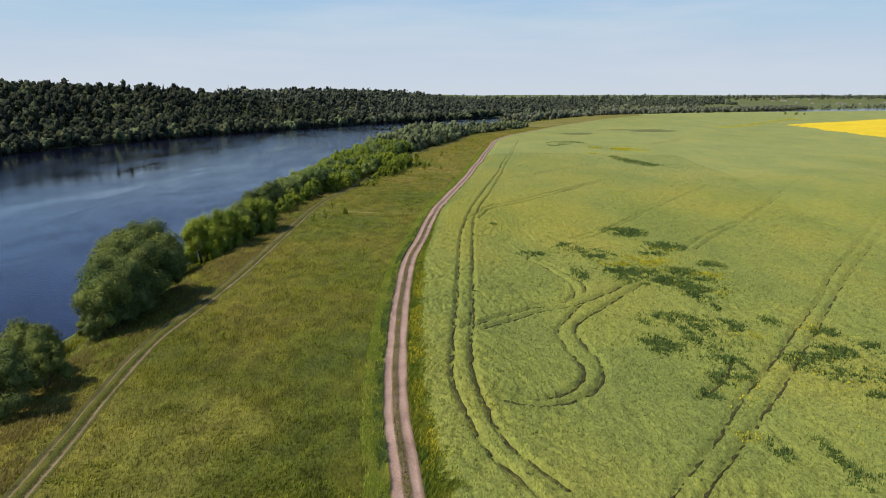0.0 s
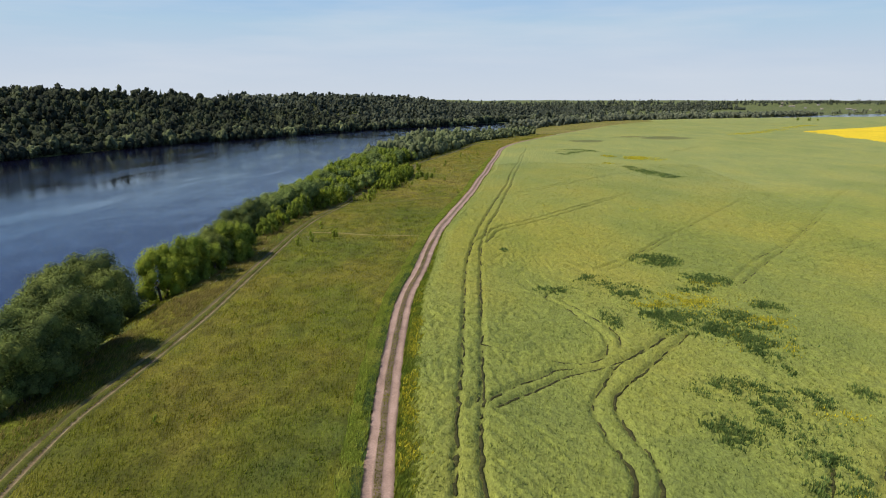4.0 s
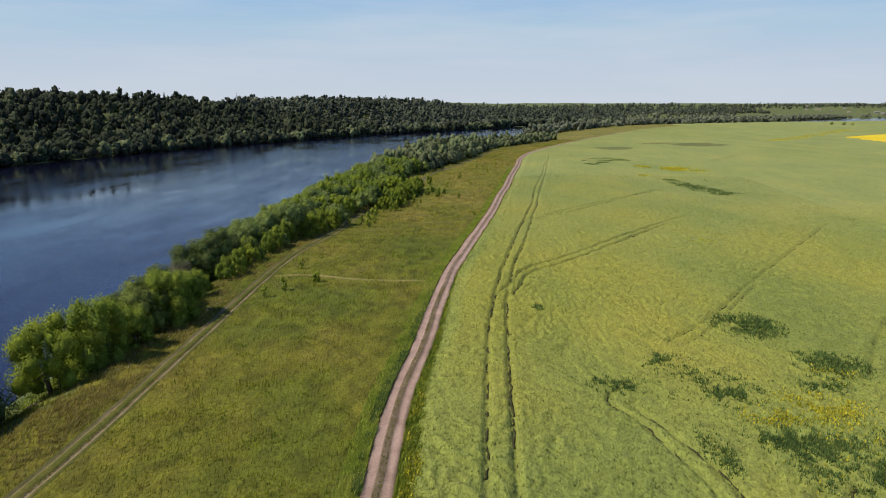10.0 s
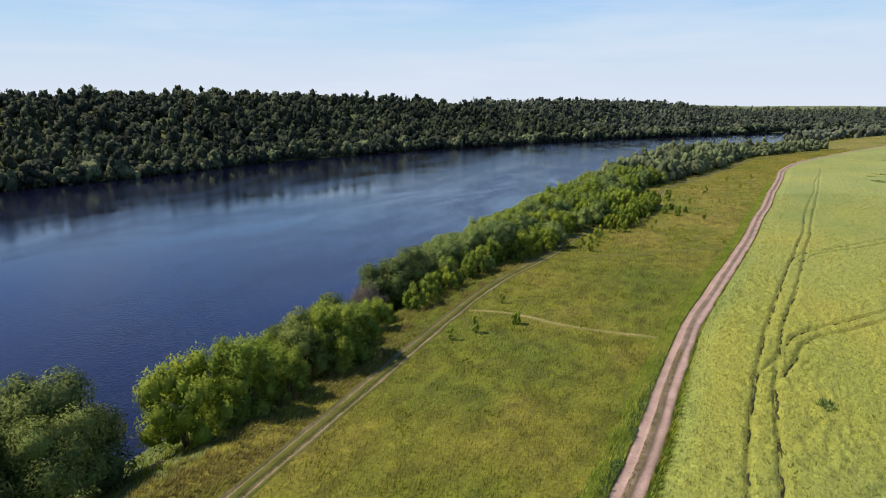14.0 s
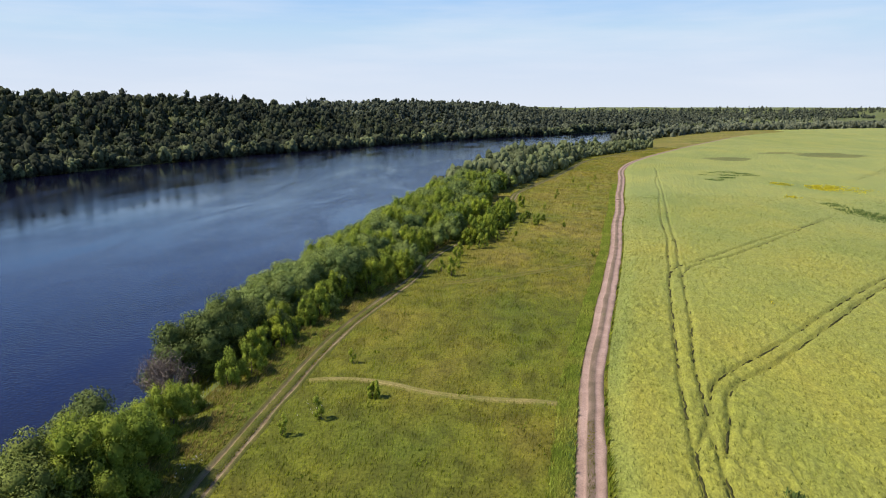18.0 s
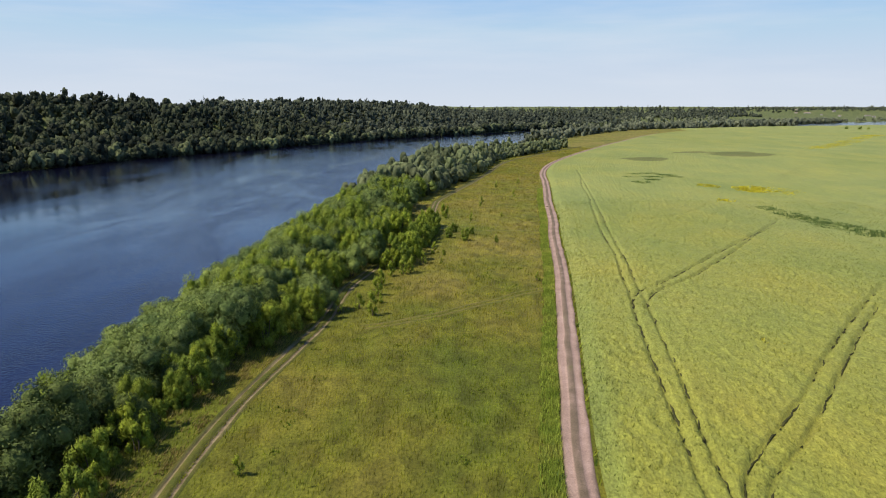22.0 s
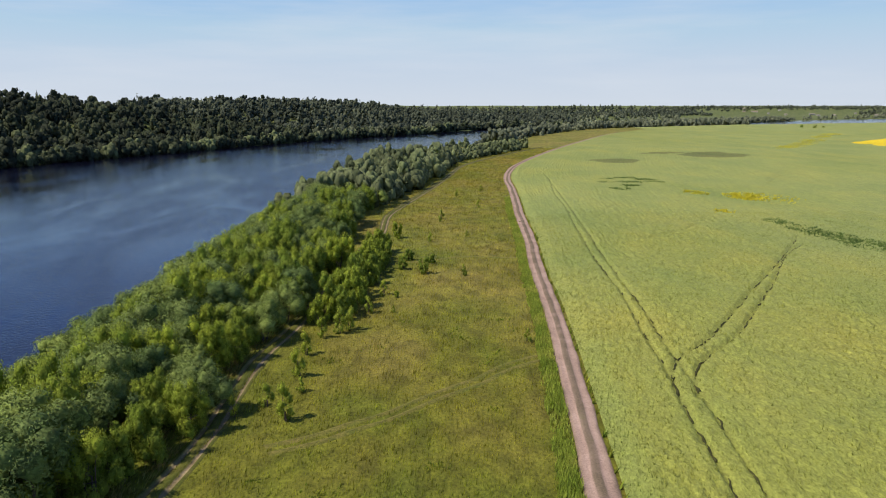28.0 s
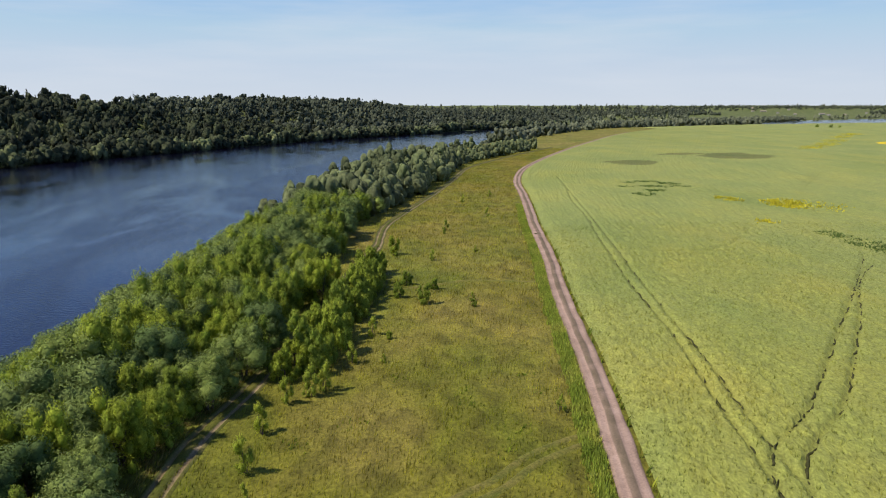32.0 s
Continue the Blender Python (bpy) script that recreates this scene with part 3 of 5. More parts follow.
# the loop and the crossing lines
rut(0.9, (6.6, 97.8), (9.8, 102.4), (14.5, 107.1), (17.1, 109.9), (21.3, 110.8), (24.5, 111.5))
rut(0.9, (7.3, 96.2), (12.4, 101.9), (17.9, 107.9), (22.3, 110.2), (26.5, 113), (31.2, 117.6), (35, 121))
rut(0.9, (6.9, 116.5), (8.5, 115.9), (11.9, 114), (16.5, 113), (21, 112.2), (23.8, 114.1), (25.5, 117.6), (26.2, 121.3), (25.7, 125.9), (24.6, 129.5), (22.6, 137), (20.2, 142.2), (21, 144), (24.9, 146.8))
rut(0.85, (27.6, 118), (28.3, 121.7), (28, 126), (26.5, 131), (24, 138), (22.7, 141.4), (25, 143))
rut(1.0, (36.5, 123.5), (30.8, 117), (25.9, 112.2), (22.4, 105.9), (20.3, 102.2), (19.2, 99.1), (19, 95.2), (19.2, 90.6), (19.7, 86.6), (19.9, 84), (19.3, 81.2), (17.8, 78.2), (15.1, 75), (11.9, 73), (9, 72.6))
rut(1.0, (40, 124), (33, 115.2), (27.3, 107.9), (22.9, 102.1), (22, 99.8), (21.8, 95.8), (22.1, 90.7), (22.7, 86.6), (22.7, 84), (21.8, 81.2), (20.1, 77.4), (17.8, 74.9), (14.5, 72.4), (11, 71.2), (8.4, 71.6), (6.4, 73))
rut(0.9, (40, 85), (38.4, 82), (33.3, 75.9), (30.7, 73.2))
# the far pairs
rut(0.85, (20, 52), (22.8, 56.1), (25.6, 59.5), (29.5, 64.2), (34.8, 71.5), (39.4, 77.5), (43, 81.7), (52.3, 93.7), (67.5, 112.8), (79.9, 130), (99.6, 154.1), (125, 186))
rut(0.85, (22.5, 52), (25.8, 56.1), (31.3, 62.5), (36, 68.5), (40, 73.5), (45.4, 80.2), (54, 91.3), (65.1, 106.1), (81, 127), (101, 151.5), (128, 184))
rut(0.85, (55.8, 148.8), (66.2, 164), (77.8, 178.5), (82.5, 183), (100, 203.4), (114, 222), (130, 243), (150, 268))
rut(0.85, (60.2, 151.6), (69.2, 163.9), (84.3, 182.8), (113.8, 218.9))
rut(0.85, (33.9, 162.8), (39.3, 168.3), (47.3, 178), (58.1, 193.2), (70.5, 209.1), (85, 226.9), (105, 252))
rut(0.7, (36, 161.5), (41, 166.9), (52.1, 182.3), (61.5, 195.5))


def rut_depth(x, y):
    """How far the crop is pushed down beside the wheel lines, 0 to 1."""
    total = np.zeros(np.shape(x))
    for line, depth in RUT_LINES:
        lo, hi = line.min(0) - 3, line.max(0) + 3
        pick = (x > lo[0]) & (x < hi[0]) & (y > lo[1]) & (y < hi[1])
        if not pick.any():
            continue
        px, py = x[pick], y[pick]
        d = np.abs(side(px, py, line)) + 0.3 * (vnoise(px / 1.4, py / 1.4, 41) - 0.5)
        total[pick] = np.maximum(total[pick], min(depth, 1.0) * (1 - 0.35 * smooth(280, 380, py)) * smooth(0.7 - 0.2 * smooth(110, 160, py), 0.15, d))
    return total


def crop_height(x, y):
    """The top of the standing crop: lodged tufts that lie over one another in a drifting direction, stepped to fit the
    camera's view.
    """
    turn = 5.0 * (fbm(x / 26, y / 26, 55, 2) - 0.5)
    c, g = np.cos(turn), np.sin(turn)
    u, v = x * c - y * g * 0.25, y * c + x * g * 0.25
    u, v = u + 0.9 * (vnoise(x / 2.1, y / 2.1, 56) - 0.5), v + 1.4 * (vnoise(x / 2.4, y / 2.4, 57) - 0.5)
    lick = 1 - np.abs(2 * vnoise(u / 0.95, v / 1.7, 51) - 1)
    swath = v / 3.1 + 1.7 * vnoise(u / 3.3, v / 4.0, 60)
    swath = 0.5 - (swath - np.floor(swath))
    lodged = smooth(0.36, 0.60, fbm(x / 13, y / 17, 58, 2))
    uneven = (0.14 + 0.20 * lodged) * (lick - 0.5) + 0.30 * lodged * swath + 0.34 * (fbm(u / 3.0, v / 4.2, 53, 2) - 0.5) + 0.14 * (vnoise(x / 0.55, y / 0.8, 52) - 0.5)
    edge = x - across(y, ROAD)
    down = rut_depth(x, y)
    return (0.82 + uneven * (1 - 0.8 * down)) * (0.35 + 0.65 * smooth(1.9, 5.0, edge)) * (1 - 0.5 * down)


cs = spread([(1.9, 0.27), (46, 0.34), (90, 0.6), (150, 1.6), (400, 10), (1300, 34)])
cv = spread([(-60, 1.6), (40, 0.6), (50, 0.42), (125, 0.44), (280, 0.6), (350, 0.85), (420, 2.2), (700, 6), (1290, 18)])
S, V = np.meshgrid(cs, cv)
CX, CY = across(V, ROAD) + S, V
CZ = land(CX, CY) + crop_height(CX, CY)
inside = (side(CX, CY, SHORE) > 36)
faces = grid_faces(len(cv), len(cs))
faces = faces[inside.ravel()[faces].all(1)]

def hollow(x, y):
    """Flattened olive hollows far out in the field."""
    total = np.zeros(np.shape(x))
    for ax, ay, rx, ry in ((116, 552, 13, 14), (187, 584, 21, 24), (165, 600, 18, 8)):
        r = np.hypot((x - ax) / rx, (y - ay) / ry) + (fbm(x / 9, y / 9, 88) - 0.5) * 0.8
        total = np.maximum(total, 0.55 * smooth(1.0, 0.85, r))
    return total


# along the ruts this tint is soil and groove shade in one
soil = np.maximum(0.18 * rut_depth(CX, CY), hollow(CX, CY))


def ripeness(x, y):
    """Where the crop turns yellow."""
    s = x - across(y, ROAD)
    near = smooth(125, 185, y) * (1 - 0.75 * smooth(24, 62, s)) * smooth(3, 6, s)
    return np.clip(np.maximum(near, 0.5 * smooth(230, 300, y)) * (1 - 0.8 * smooth(290, 400, y)) + (fbm(x / 28, y / 20, 77) - 0.5) * 0.9, 0, 1)


# the pale mask grows with y, painting distance haze onto the crop
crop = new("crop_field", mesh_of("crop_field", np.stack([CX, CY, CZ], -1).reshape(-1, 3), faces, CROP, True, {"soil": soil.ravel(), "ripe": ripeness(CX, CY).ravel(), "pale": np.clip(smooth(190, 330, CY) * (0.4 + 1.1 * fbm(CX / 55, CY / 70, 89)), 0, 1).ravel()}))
tagged(crop, "pale green cereal field with pressed wheel lines", "crop field", kind="stuff")



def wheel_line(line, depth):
    """The bare, trampled bottom of a wheel line: a broken strip of uneven width, sunk between the banks of crop; its
    dark colour holds the groove's shade too.
    """
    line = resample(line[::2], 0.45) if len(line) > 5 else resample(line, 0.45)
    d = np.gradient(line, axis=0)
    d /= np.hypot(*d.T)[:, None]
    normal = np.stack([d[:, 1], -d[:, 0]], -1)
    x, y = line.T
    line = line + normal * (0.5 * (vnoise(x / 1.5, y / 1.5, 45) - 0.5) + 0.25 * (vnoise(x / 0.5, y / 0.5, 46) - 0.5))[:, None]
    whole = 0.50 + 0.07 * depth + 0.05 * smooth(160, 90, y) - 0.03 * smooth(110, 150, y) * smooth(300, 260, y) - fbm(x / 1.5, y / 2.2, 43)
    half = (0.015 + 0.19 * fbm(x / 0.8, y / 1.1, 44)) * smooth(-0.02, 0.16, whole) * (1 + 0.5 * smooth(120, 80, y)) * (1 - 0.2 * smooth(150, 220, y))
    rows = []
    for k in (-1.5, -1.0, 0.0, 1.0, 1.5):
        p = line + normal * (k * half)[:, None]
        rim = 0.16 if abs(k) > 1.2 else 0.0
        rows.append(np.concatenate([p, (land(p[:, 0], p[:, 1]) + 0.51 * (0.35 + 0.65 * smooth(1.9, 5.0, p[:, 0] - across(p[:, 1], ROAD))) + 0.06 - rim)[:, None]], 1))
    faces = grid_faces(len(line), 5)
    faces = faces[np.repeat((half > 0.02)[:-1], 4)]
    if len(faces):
        me = mesh_of("wheel_line", np.stack(rows, 1).reshape(-1, 3), faces, RUT_EARTH_SHADE, True)
        tagged(new("wheel_line", me), "dark trampled wheel line pressed through the crop, groove shade in its colour", "wheel track", kind="structure")


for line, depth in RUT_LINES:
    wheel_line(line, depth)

ry = spread([(380, 10), (900, 12)])
rs = np.linspace(0, 1, 30)
R_edge = np.interp(ry, [380, 400, 496, 718, 838, 897], [307, 311, 322, 358, 522, 628])
RX = R_edge[:, None] + rs[None] * (1000 - R_edge[:, None])
RY = np.repeat(ry[:, None], len(rs), 1)
RZ = land(RX, RY) + 1.1 + 0.3 * fbm(RX / 4, RY / 4, 61)
RZ[:, 0] -= 0.9
tagged(new("rapeseed_field", mesh_of("rapeseed_field", np.stack([RX, RY, RZ], -1).reshape(-1, 3), grid_faces(len(ry), len(rs)), RAPE, True)),
       "bright yellow rapeseed field in full bloom", "rapeseed", kind="stuff")


# ---- blades and tufts ----
rng = np.random.default_rng(7)


def tufts(x, y, z, height, width, lean, count=2, spread_out=0.35):
    """Blades as bent triangles in one mesh: count a tuft, each leaning its own way."""
    n = len(x)
    verts, total = [], n * count
    base = np.repeat(np.stack([x, y, z], -1), count, 0)
    a = rng.uniform(0, 2 * np.pi, total)
    h = np.repeat(height, count) * rng.uniform(0.7, 1.2, total)
    w = np.repeat(width, count)
    out = np.stack([np.cos(a), np.sin(a), np.zeros(total)], -1)
    flat = np.stack([-np.sin(a), np.cos(a), np.zeros(total)], -1)
    base = base + out * (w * 0.4)[:, None]
    tip = base + out * (h * spread_out)[:, None] + np.array([lean[0], lean[1], 0]) * h[:, None]
    tip[:, 2] += h
    left, right = base - flat * (w / 2)[:, None], base + flat * (w / 2)[:, None]
    v = np.stack([left, right, tip], 1).reshape(-1, 3)
    return v, np.arange(total * 3).reshape(-1, 3)


def stuff(name, arrays, material, label, category, ripe=None, lush=None):
    tints = {key: np.repeat(value, len(arrays[0]) // len(value)) for key, value in (("ripe", ripe), ("lush", lush)) if value is not None}
    return tagged(new(name, mesh_of(name, *arrays, material, False, tints)), label, category, kind="stuff")


def sample_strip(n, y0, y1, line, lo, hi, power=1.0):
    y = y0 + (y1 - y0) * rng.uniform(0, 1, n) ** power
    return across(y, line) + rng.uniform(lo, hi, n), y


# lines trodden and driven through the meadow grass
FOOTWAY = resample([(-2.6, 194.6), (-9.8, 194.8), (-14.8, 195), (-20.1, 196.2), (-24.4, 198), (-30.9, 198.8), (-35, 197.5)], 0.8)
CURVE = [(10.2, 269.6), (6.6, 267.6), (3.1, 265.5), (-0.2, 261.9), (-3.1, 260.0), (-6.2, 257.8), (-12.1, 253.1), (-18.2, 249.1), (-23.5, 246.7)]
CURVE_A = resample(CURVE, 0.8) - (0.3, -0.6)
CURVE_B = resample(CURVE, 0.8) + (0.3, -0.8)
DRY_LINE = resample([(16.8, 326.3), (10, 327.8), (3.7, 328.2), (-1.6, 326), (-9, 323)], 0.8)

n = 430000
far_off = rng.uniform(0, 1, n)
y = 34 + 650 * far_off * (0.14 + 0.86 * far_off)
y[:60000] = 34 - 94 * rng.uniform(0, 1, 60000) ** 1.2
a, b = across(y, SHORE) + 1.0, across(y, ROAD) - 1.7
x = a + (b - a) * rng.uniform(0, 1, n)
off_trail = np.abs(side(x, y, TRAIL))
keep = (np.abs(off_trail - 0.69) > 0.26) & (rng.uniform(0, 1, n) < 0.4 + 0.9 * fbm(x / 5, y / 5, 71))
x, y, off_trail = x[keep], y[keep], off_trail[keep]
far_off = 1 + 0.9 * smooth(150, 600, y)
grow = (0.16 + 0.34 * fbm(x / 4, y / 4, 72) ** 1.5) * np.where(off_trail < 1.3, 0.45, 1) * far_off ** 0.5 * (1 + 0.5 * smooth(20, 8, side(x, y, SHORE)))
for line, half in ((FOOTWAY, 0.45), (CURVE_A, 0.4), (CURVE_B, 0.4), (DRY_LINE, 0.4)):
    by = np.where((y > line[:, 1].min() - 1) & (y < line[:, 1].max() + 1))[0]
    grow[by] *= 0.12 + 0.88 * smooth(half * 0.7, half * 1.2, np.abs(side(x[by], y[by], line)) + 0.5 * (fbm(x[by] / 1.5, y[by] / 1.5, 77) - 0.5))
stuff("meadow_grass", tufts(x, y, land(x, y), grow * 1.15, (0.05 + grow * 0.10) * far_off, (0.2, 0.42), 1), MEADOW_BLADES, "uneven olive and straw-coloured meadow grass", "grass", dryness(x, y), lushness(x, y))

n = 170000
s = 2.2 + 105 * rng.uniform(0, 1, n) ** 1.2
far_off = rng.uniform(0, 1, n)
y = 38 + 340 * far_off * (0.3 + 0.7 * far_off)
y[:25000] = 38 - 98 * rng.uniform(0, 1, 25000) ** 1.2
x = across(y, ROAD) + s
flat = rut_depth(x, y)
x, y = x[flat < 0.6], y[flat < 0.6]
lie = (fbm(x / 7, y / 7, 73) - 0.5) * 2.5
v, f = tufts(x, y, land(x, y) + crop_height(x, y) - 0.10, 0.26 + 0.16 * fbm(x / 3, y / 4, 59), np.full(len(x), 0.085), (0.22, 0.42), 2, 0.45)
stuff("crop_blades", (v, f), CROP_BLADES, "leaning pale green cereal blades and ears", "crop", ripeness(x, y))

n = 60000
x, y = sample_strip(n, 44, 420, ROAD, -3.9, -1.7, 1.4)
ragged = smooth(-4.1, -3.0, x - across(y, ROAD) + 1.2 * (fbm(x / 2, y / 2.5, 92) - 0.5))
keep = rng.uniform(0, 1, n) < ragged * (smooth(0.25, 0.48, fbm(x / 1.3, y / 4, 81)) * (1 - 0.7 * smooth(150, 240, y)) + 0.16)
x, y = x[keep], y[keep]
stuff("verge_grass", tufts(x, y, land(x, y), 0.35 + 0.4 * fbm(x / 1.5, y / 2.5, 93), np.full(len(x), 0.13), (0.15, 0.45), 3), VERGE, "tall lime green grass along the dirt road", "grass")
# dark tufts along the verge, partly in place of the furrow's shade
n = 15000
x, y = sample_strip(n, 44, 420, ROAD, -2.5, -1.6, 1.2)
keep = rng.uniform(0, 1, n) < smooth(0.36, 0.5, fbm(x / 1.2, y / 3, 82)) * smooth(210, 140, y)
x, y = x[keep], y[keep]
stuff("verge_weeds", tufts(x, y, land(x, y), np.full(len(x), 0.6), np.full(len(x), 0.2), (0.2, 0.1), 3), WEED, "dark weeds that also stand in for the shaded furrow beside the road", "weeds")
n = 30000
x, y = sample_strip(n, 44, 420, ROAD, 1.55, 5.2, 1.5)
s = x - across(y, ROAD)
keep = s < 1.6 + (1.0 * smooth(200, 140, y) + 2.4 * smooth(150, 105, y)) * (0.4 + 0.9 * fbm(x / 3, y / 5, 84))
x, y, s = x[keep], y[keep], s[keep]
stuff("roadside_weeds", tufts(x, y, land(x, y), np.full(len(x), 0.85), np.full(len(x), 0.2), (0.4, 0.1), 3), SIDE_WEEDS, "rough yellow-green weeds at the edge of the field", "weeds")
bloom = (rng.uniform(0, 1, len(x)) < 0.55 * smooth(0.45, 0.65, fbm(x / 2, y / 4, 87)) * smooth(150, 120, y)) & (s > 1.9)
x, y = x[bloom], y[bloom]
stuff("roadside_flowers", tufts(x, y, land(x, y) + 0.55, np.full(len(x), 0.34), np.full(len(x), 0.17), (0.1, 0.0), 2), FLOWER, "yellow wildflowers among roadside weeds", "wildflowers")
n = 6000
x, y = sample_strip(n, 44, 190, ROAD, -0.35, 0.35, 1.6)
stuff("road_median_grass", tufts(x, y, land(x, y) + 0.15, np.full(n, 0.16), np.full(n, 0.06), (0.1, 0.0), 3), MEADOW_BLADES, "short dry grass between the wheel ruts", "grass", np.full(n, 0.3), np.full(n, 0.5))
n = 26000
x, y = sample_strip(n, 40, 300, TRAIL, -10.0, -1.3, 1.3)
keep = rng.uniform(0, 1, n) < smooth(0.36, 0.62, fbm(x / 2.2, y / 3.2, 83)) + 0.12
x, y = x[keep], y[keep]
tall = 0.3 + 0.45 * fbm(x / 3, y / 3, 90)
stuff("bank_grass", tufts(x, y, land(x, y), tall, np.full(len(x), 0.1), (0.5, 0.1), 3), STRAW, "tall dry brown grass beside the trail", "grass")
n = 12000
x, y = sample_strip(n, 40, 360, TRAIL, -0.46, 0.5, 1.3)
stuff("trail_median_grass", tufts(x, y, land(x, y) + 0.06, np.full(n, 0.24), np.full(n, 0.09), (0.4, 0.1), 3), MEADOW_BLADES, "green grass between the trail's wheel lines", "grass", np.full(n, 0.1), np.full(n, 0.45))

spots = rng.uniform(0, 1, (90, 2))
wy = 46 + 250 * spots[:, 0] ** 1.3
wx = across(wy, TRAIL) + 2 + (across(wy, ROAD) - 6 - across(wy, TRAIL)) * spots[:, 1]
x = np.repeat(wx, 14) + rng.normal(size=90 * 14) * np.repeat(rng.uniform(0.4, 1.2, 90), 14)
y = np.repeat(wy, 14) + rng.normal(size=90 * 14) * np.repeat(rng.uniform(0.3, 0.9, 90), 14)
stuff("meadow_weeds", tufts(x, y, land(x, y), rng.uniform(0.15, 0.38, len(x)), np.full(len(x), 0.14), (0.4, 0.1), 3), SIDE_WEEDS, "green thistle and clover clumps in the meadow", "weeds")


def pressed(points, half):
    """A far wheel line: a ribbon of flattened crop laid on the field."""
    line = resample(points, 6.0)
    d = np.gradient(line, axis=0)
    d /= np.hypot(*d.T)[:, None]
    normal = np.stack([d[:, 1], -d[:, 0]], -1)
    wide = half * (0.6 + 0.8 * fbm(np.arange(len(line)) / 3.0, np.zeros(len(line)), 85))
    xy = np.stack([line - normal * wide[:, None], line + normal * wide[:, None]], 1)
    z = land(xy[..., 0], xy[..., 1]) + 0.98
    me = mesh_of("wheel_line", np.concatenate([xy, z[..., None]], -1).reshape(-1, 3), grid_faces(len(line), 2), CROP, True, {"soil": np.repeat(0.05 * smooth(0.35, 0.65, fbm(np.arange(len(line)) / 2.0, np.zeros(len(line)), 86)), 2), "ripe": np.zeros(xy.shape[0] * 2), "pale": np.ones(xy.shape[0] * 2)})
    tagged(new("wheel_line", me), "darker flattened wheel line across the crop", "wheel track", kind="structure")


for off in (0.0, 3.0):
    pressed([(137 + off, 443), (152 + off, 464), (168 + off, 484), (181 + off, 501)], 0.3)


# ---- trampled lines across the meadow ----
FAINT = [(-0.9, -0.16, 1), (-0.5, -0.02, 0.9), (-0.25, 0.0, 0.35), (0.0, 0.0, 0.65), (0.25, 0.0, 0.35), (0.5, -0.02, 0.9), (0.9, -0.16, 1)]
RUTTED = [(-0.5, -0.16, 1), (-0.24, 0.0, 0.35), (0.0, 0.0, 0.0), (0.24, 0.0, 0.35), (0.5, -0.16, 1)]
for line, profile, material, label in ((FOOTWAY, FAINT, PATH_GRASS, "pale trampled footpath between road and trail"),
                                       (CURVE_A, RUTTED, TROD, "faint curved wheel line through meadow grass"),
                                       (CURVE_B, RUTTED, TROD, "faint curved wheel line through meadow grass"),
                                       (DRY_LINE, FAINT, TROD, "faint trampled line through dry meadow")):
    tagged(strip("footpath", line, profile, material, 0.12, 0.6), label, "path", kind="structure")



# ---- weeds and flowers in the crop ----
def patch(name, cx, cy, rx, ry, count, material, high, wide, label, category, turn=0.0, lift=None, blades=3):
    a, r = rng.uniform(0, 2 * np.pi, count), np.sqrt(rng.uniform(0, 1, count))
    u, v = rx * r * np.cos(a), ry * r * np.sin(a)
    c, s = math.cos(radians(turn)), math.sin(radians(turn))
    x, y = cx + u * c - v * s, cy + u * s + v * c
    thin = rng.uniform(0, 1, count) < smooth(0.38, 0.52, fbm(x / 1.6, y / 2.4, 91, 4)) * smooth(1.0, 0.2, r) + 0.05 * smooth(1.0, 0.8, r)
    x, y = x[thin], y[thin]
    z = land(x, y) + (crop_height(x, y) - (0.06 if material == FLOWER else 0.25) if lift is None else lift)
    v, f = tufts(x, y, z, np.full(len(x), high), np.full(len(x), wide), (0.05, 0), blades)
    base = np.array([cx, cy, float(land(cx, cy))])
    ob = new(name, mesh_of(name, v - base, f, material, False, {"ripe": np.full(len(v), 0.35), "lush": np.full(len(v), 0.3)}))
    ob.matrix_basis = Matrix.Translation(base)
    return tagged(ob, label, category, kind="stuff")


WEEDS_A = ((49, 170, 4.2, 5.0), (31, 153, 3.1, 3.2), (36, 145, 2.9, 4.2), (54, 154, 3.7, 4.2), (49, 147, 2.5, 2.2), (22, 146, 2.9, 2.2), (58, 136, 2.1, 3.0), (50, 131, 2.2, 2.9), (52, 126, 1.9, 1.7),
           (40, 131, 4.3, 2.4), (39, 126, 3.0, 3.5), (45, 124, 3.6, 3.3), (48, 118, 2.5, 4.6), (47, 113, 1.4, 3.0), (29, 130, 1.3, 3.8), (37, 133, 2.9, 2.0), (43, 126, 2.0, 2.2), (47, 109, 0.9, 2.2))
WEEDS_B = ((38, 103, 4.5, 3.0), (40, 99, 2.2, 3.4), (33, 92, 2.4, 3.6), (38, 94, 1.0, 1.4), (46, 100, 1.8, 2.6), (40, 85, 1.4, 5.0), (37, 80, 1.8, 2.1), (51, 85, 3.3, 3.0), (56, 88, 2.3, 2.2),
           (53, 80, 2.8, 2.0), (59, 96, 1.8, 1.9), (53, 74, 1.6, 0.9), (40, 60, 0.9, 4.0), (41, 55.5, 2.3, 1.4), (53, 101, 1.3, 2.0), (62, 89, 1.6, 2.0), (33, 75, 1.2, 1.6), (57, 79, 2.4, 1.4), (35, 62, 0.8, 2.4))
WEEDS_C = ((96, 361, 2.6, 4.0), (97, 350, 3.6, 5.0), (98, 340, 4.6, 6.0), (100, 329, 4.8, 6.0), (102, 318, 4.8, 5.5), (97, 461, 4, 3), (88, 452, 5, 2.6), (99, 453, 2.6, 2), (91, 468, 4, 2.6), (82, 464, 2.4, 2),
           (76, 430, 3.4, 3), (84, 440, 3.6, 2.6), (78, 452, 3, 2), (16, 176, 0.8, 1.2))
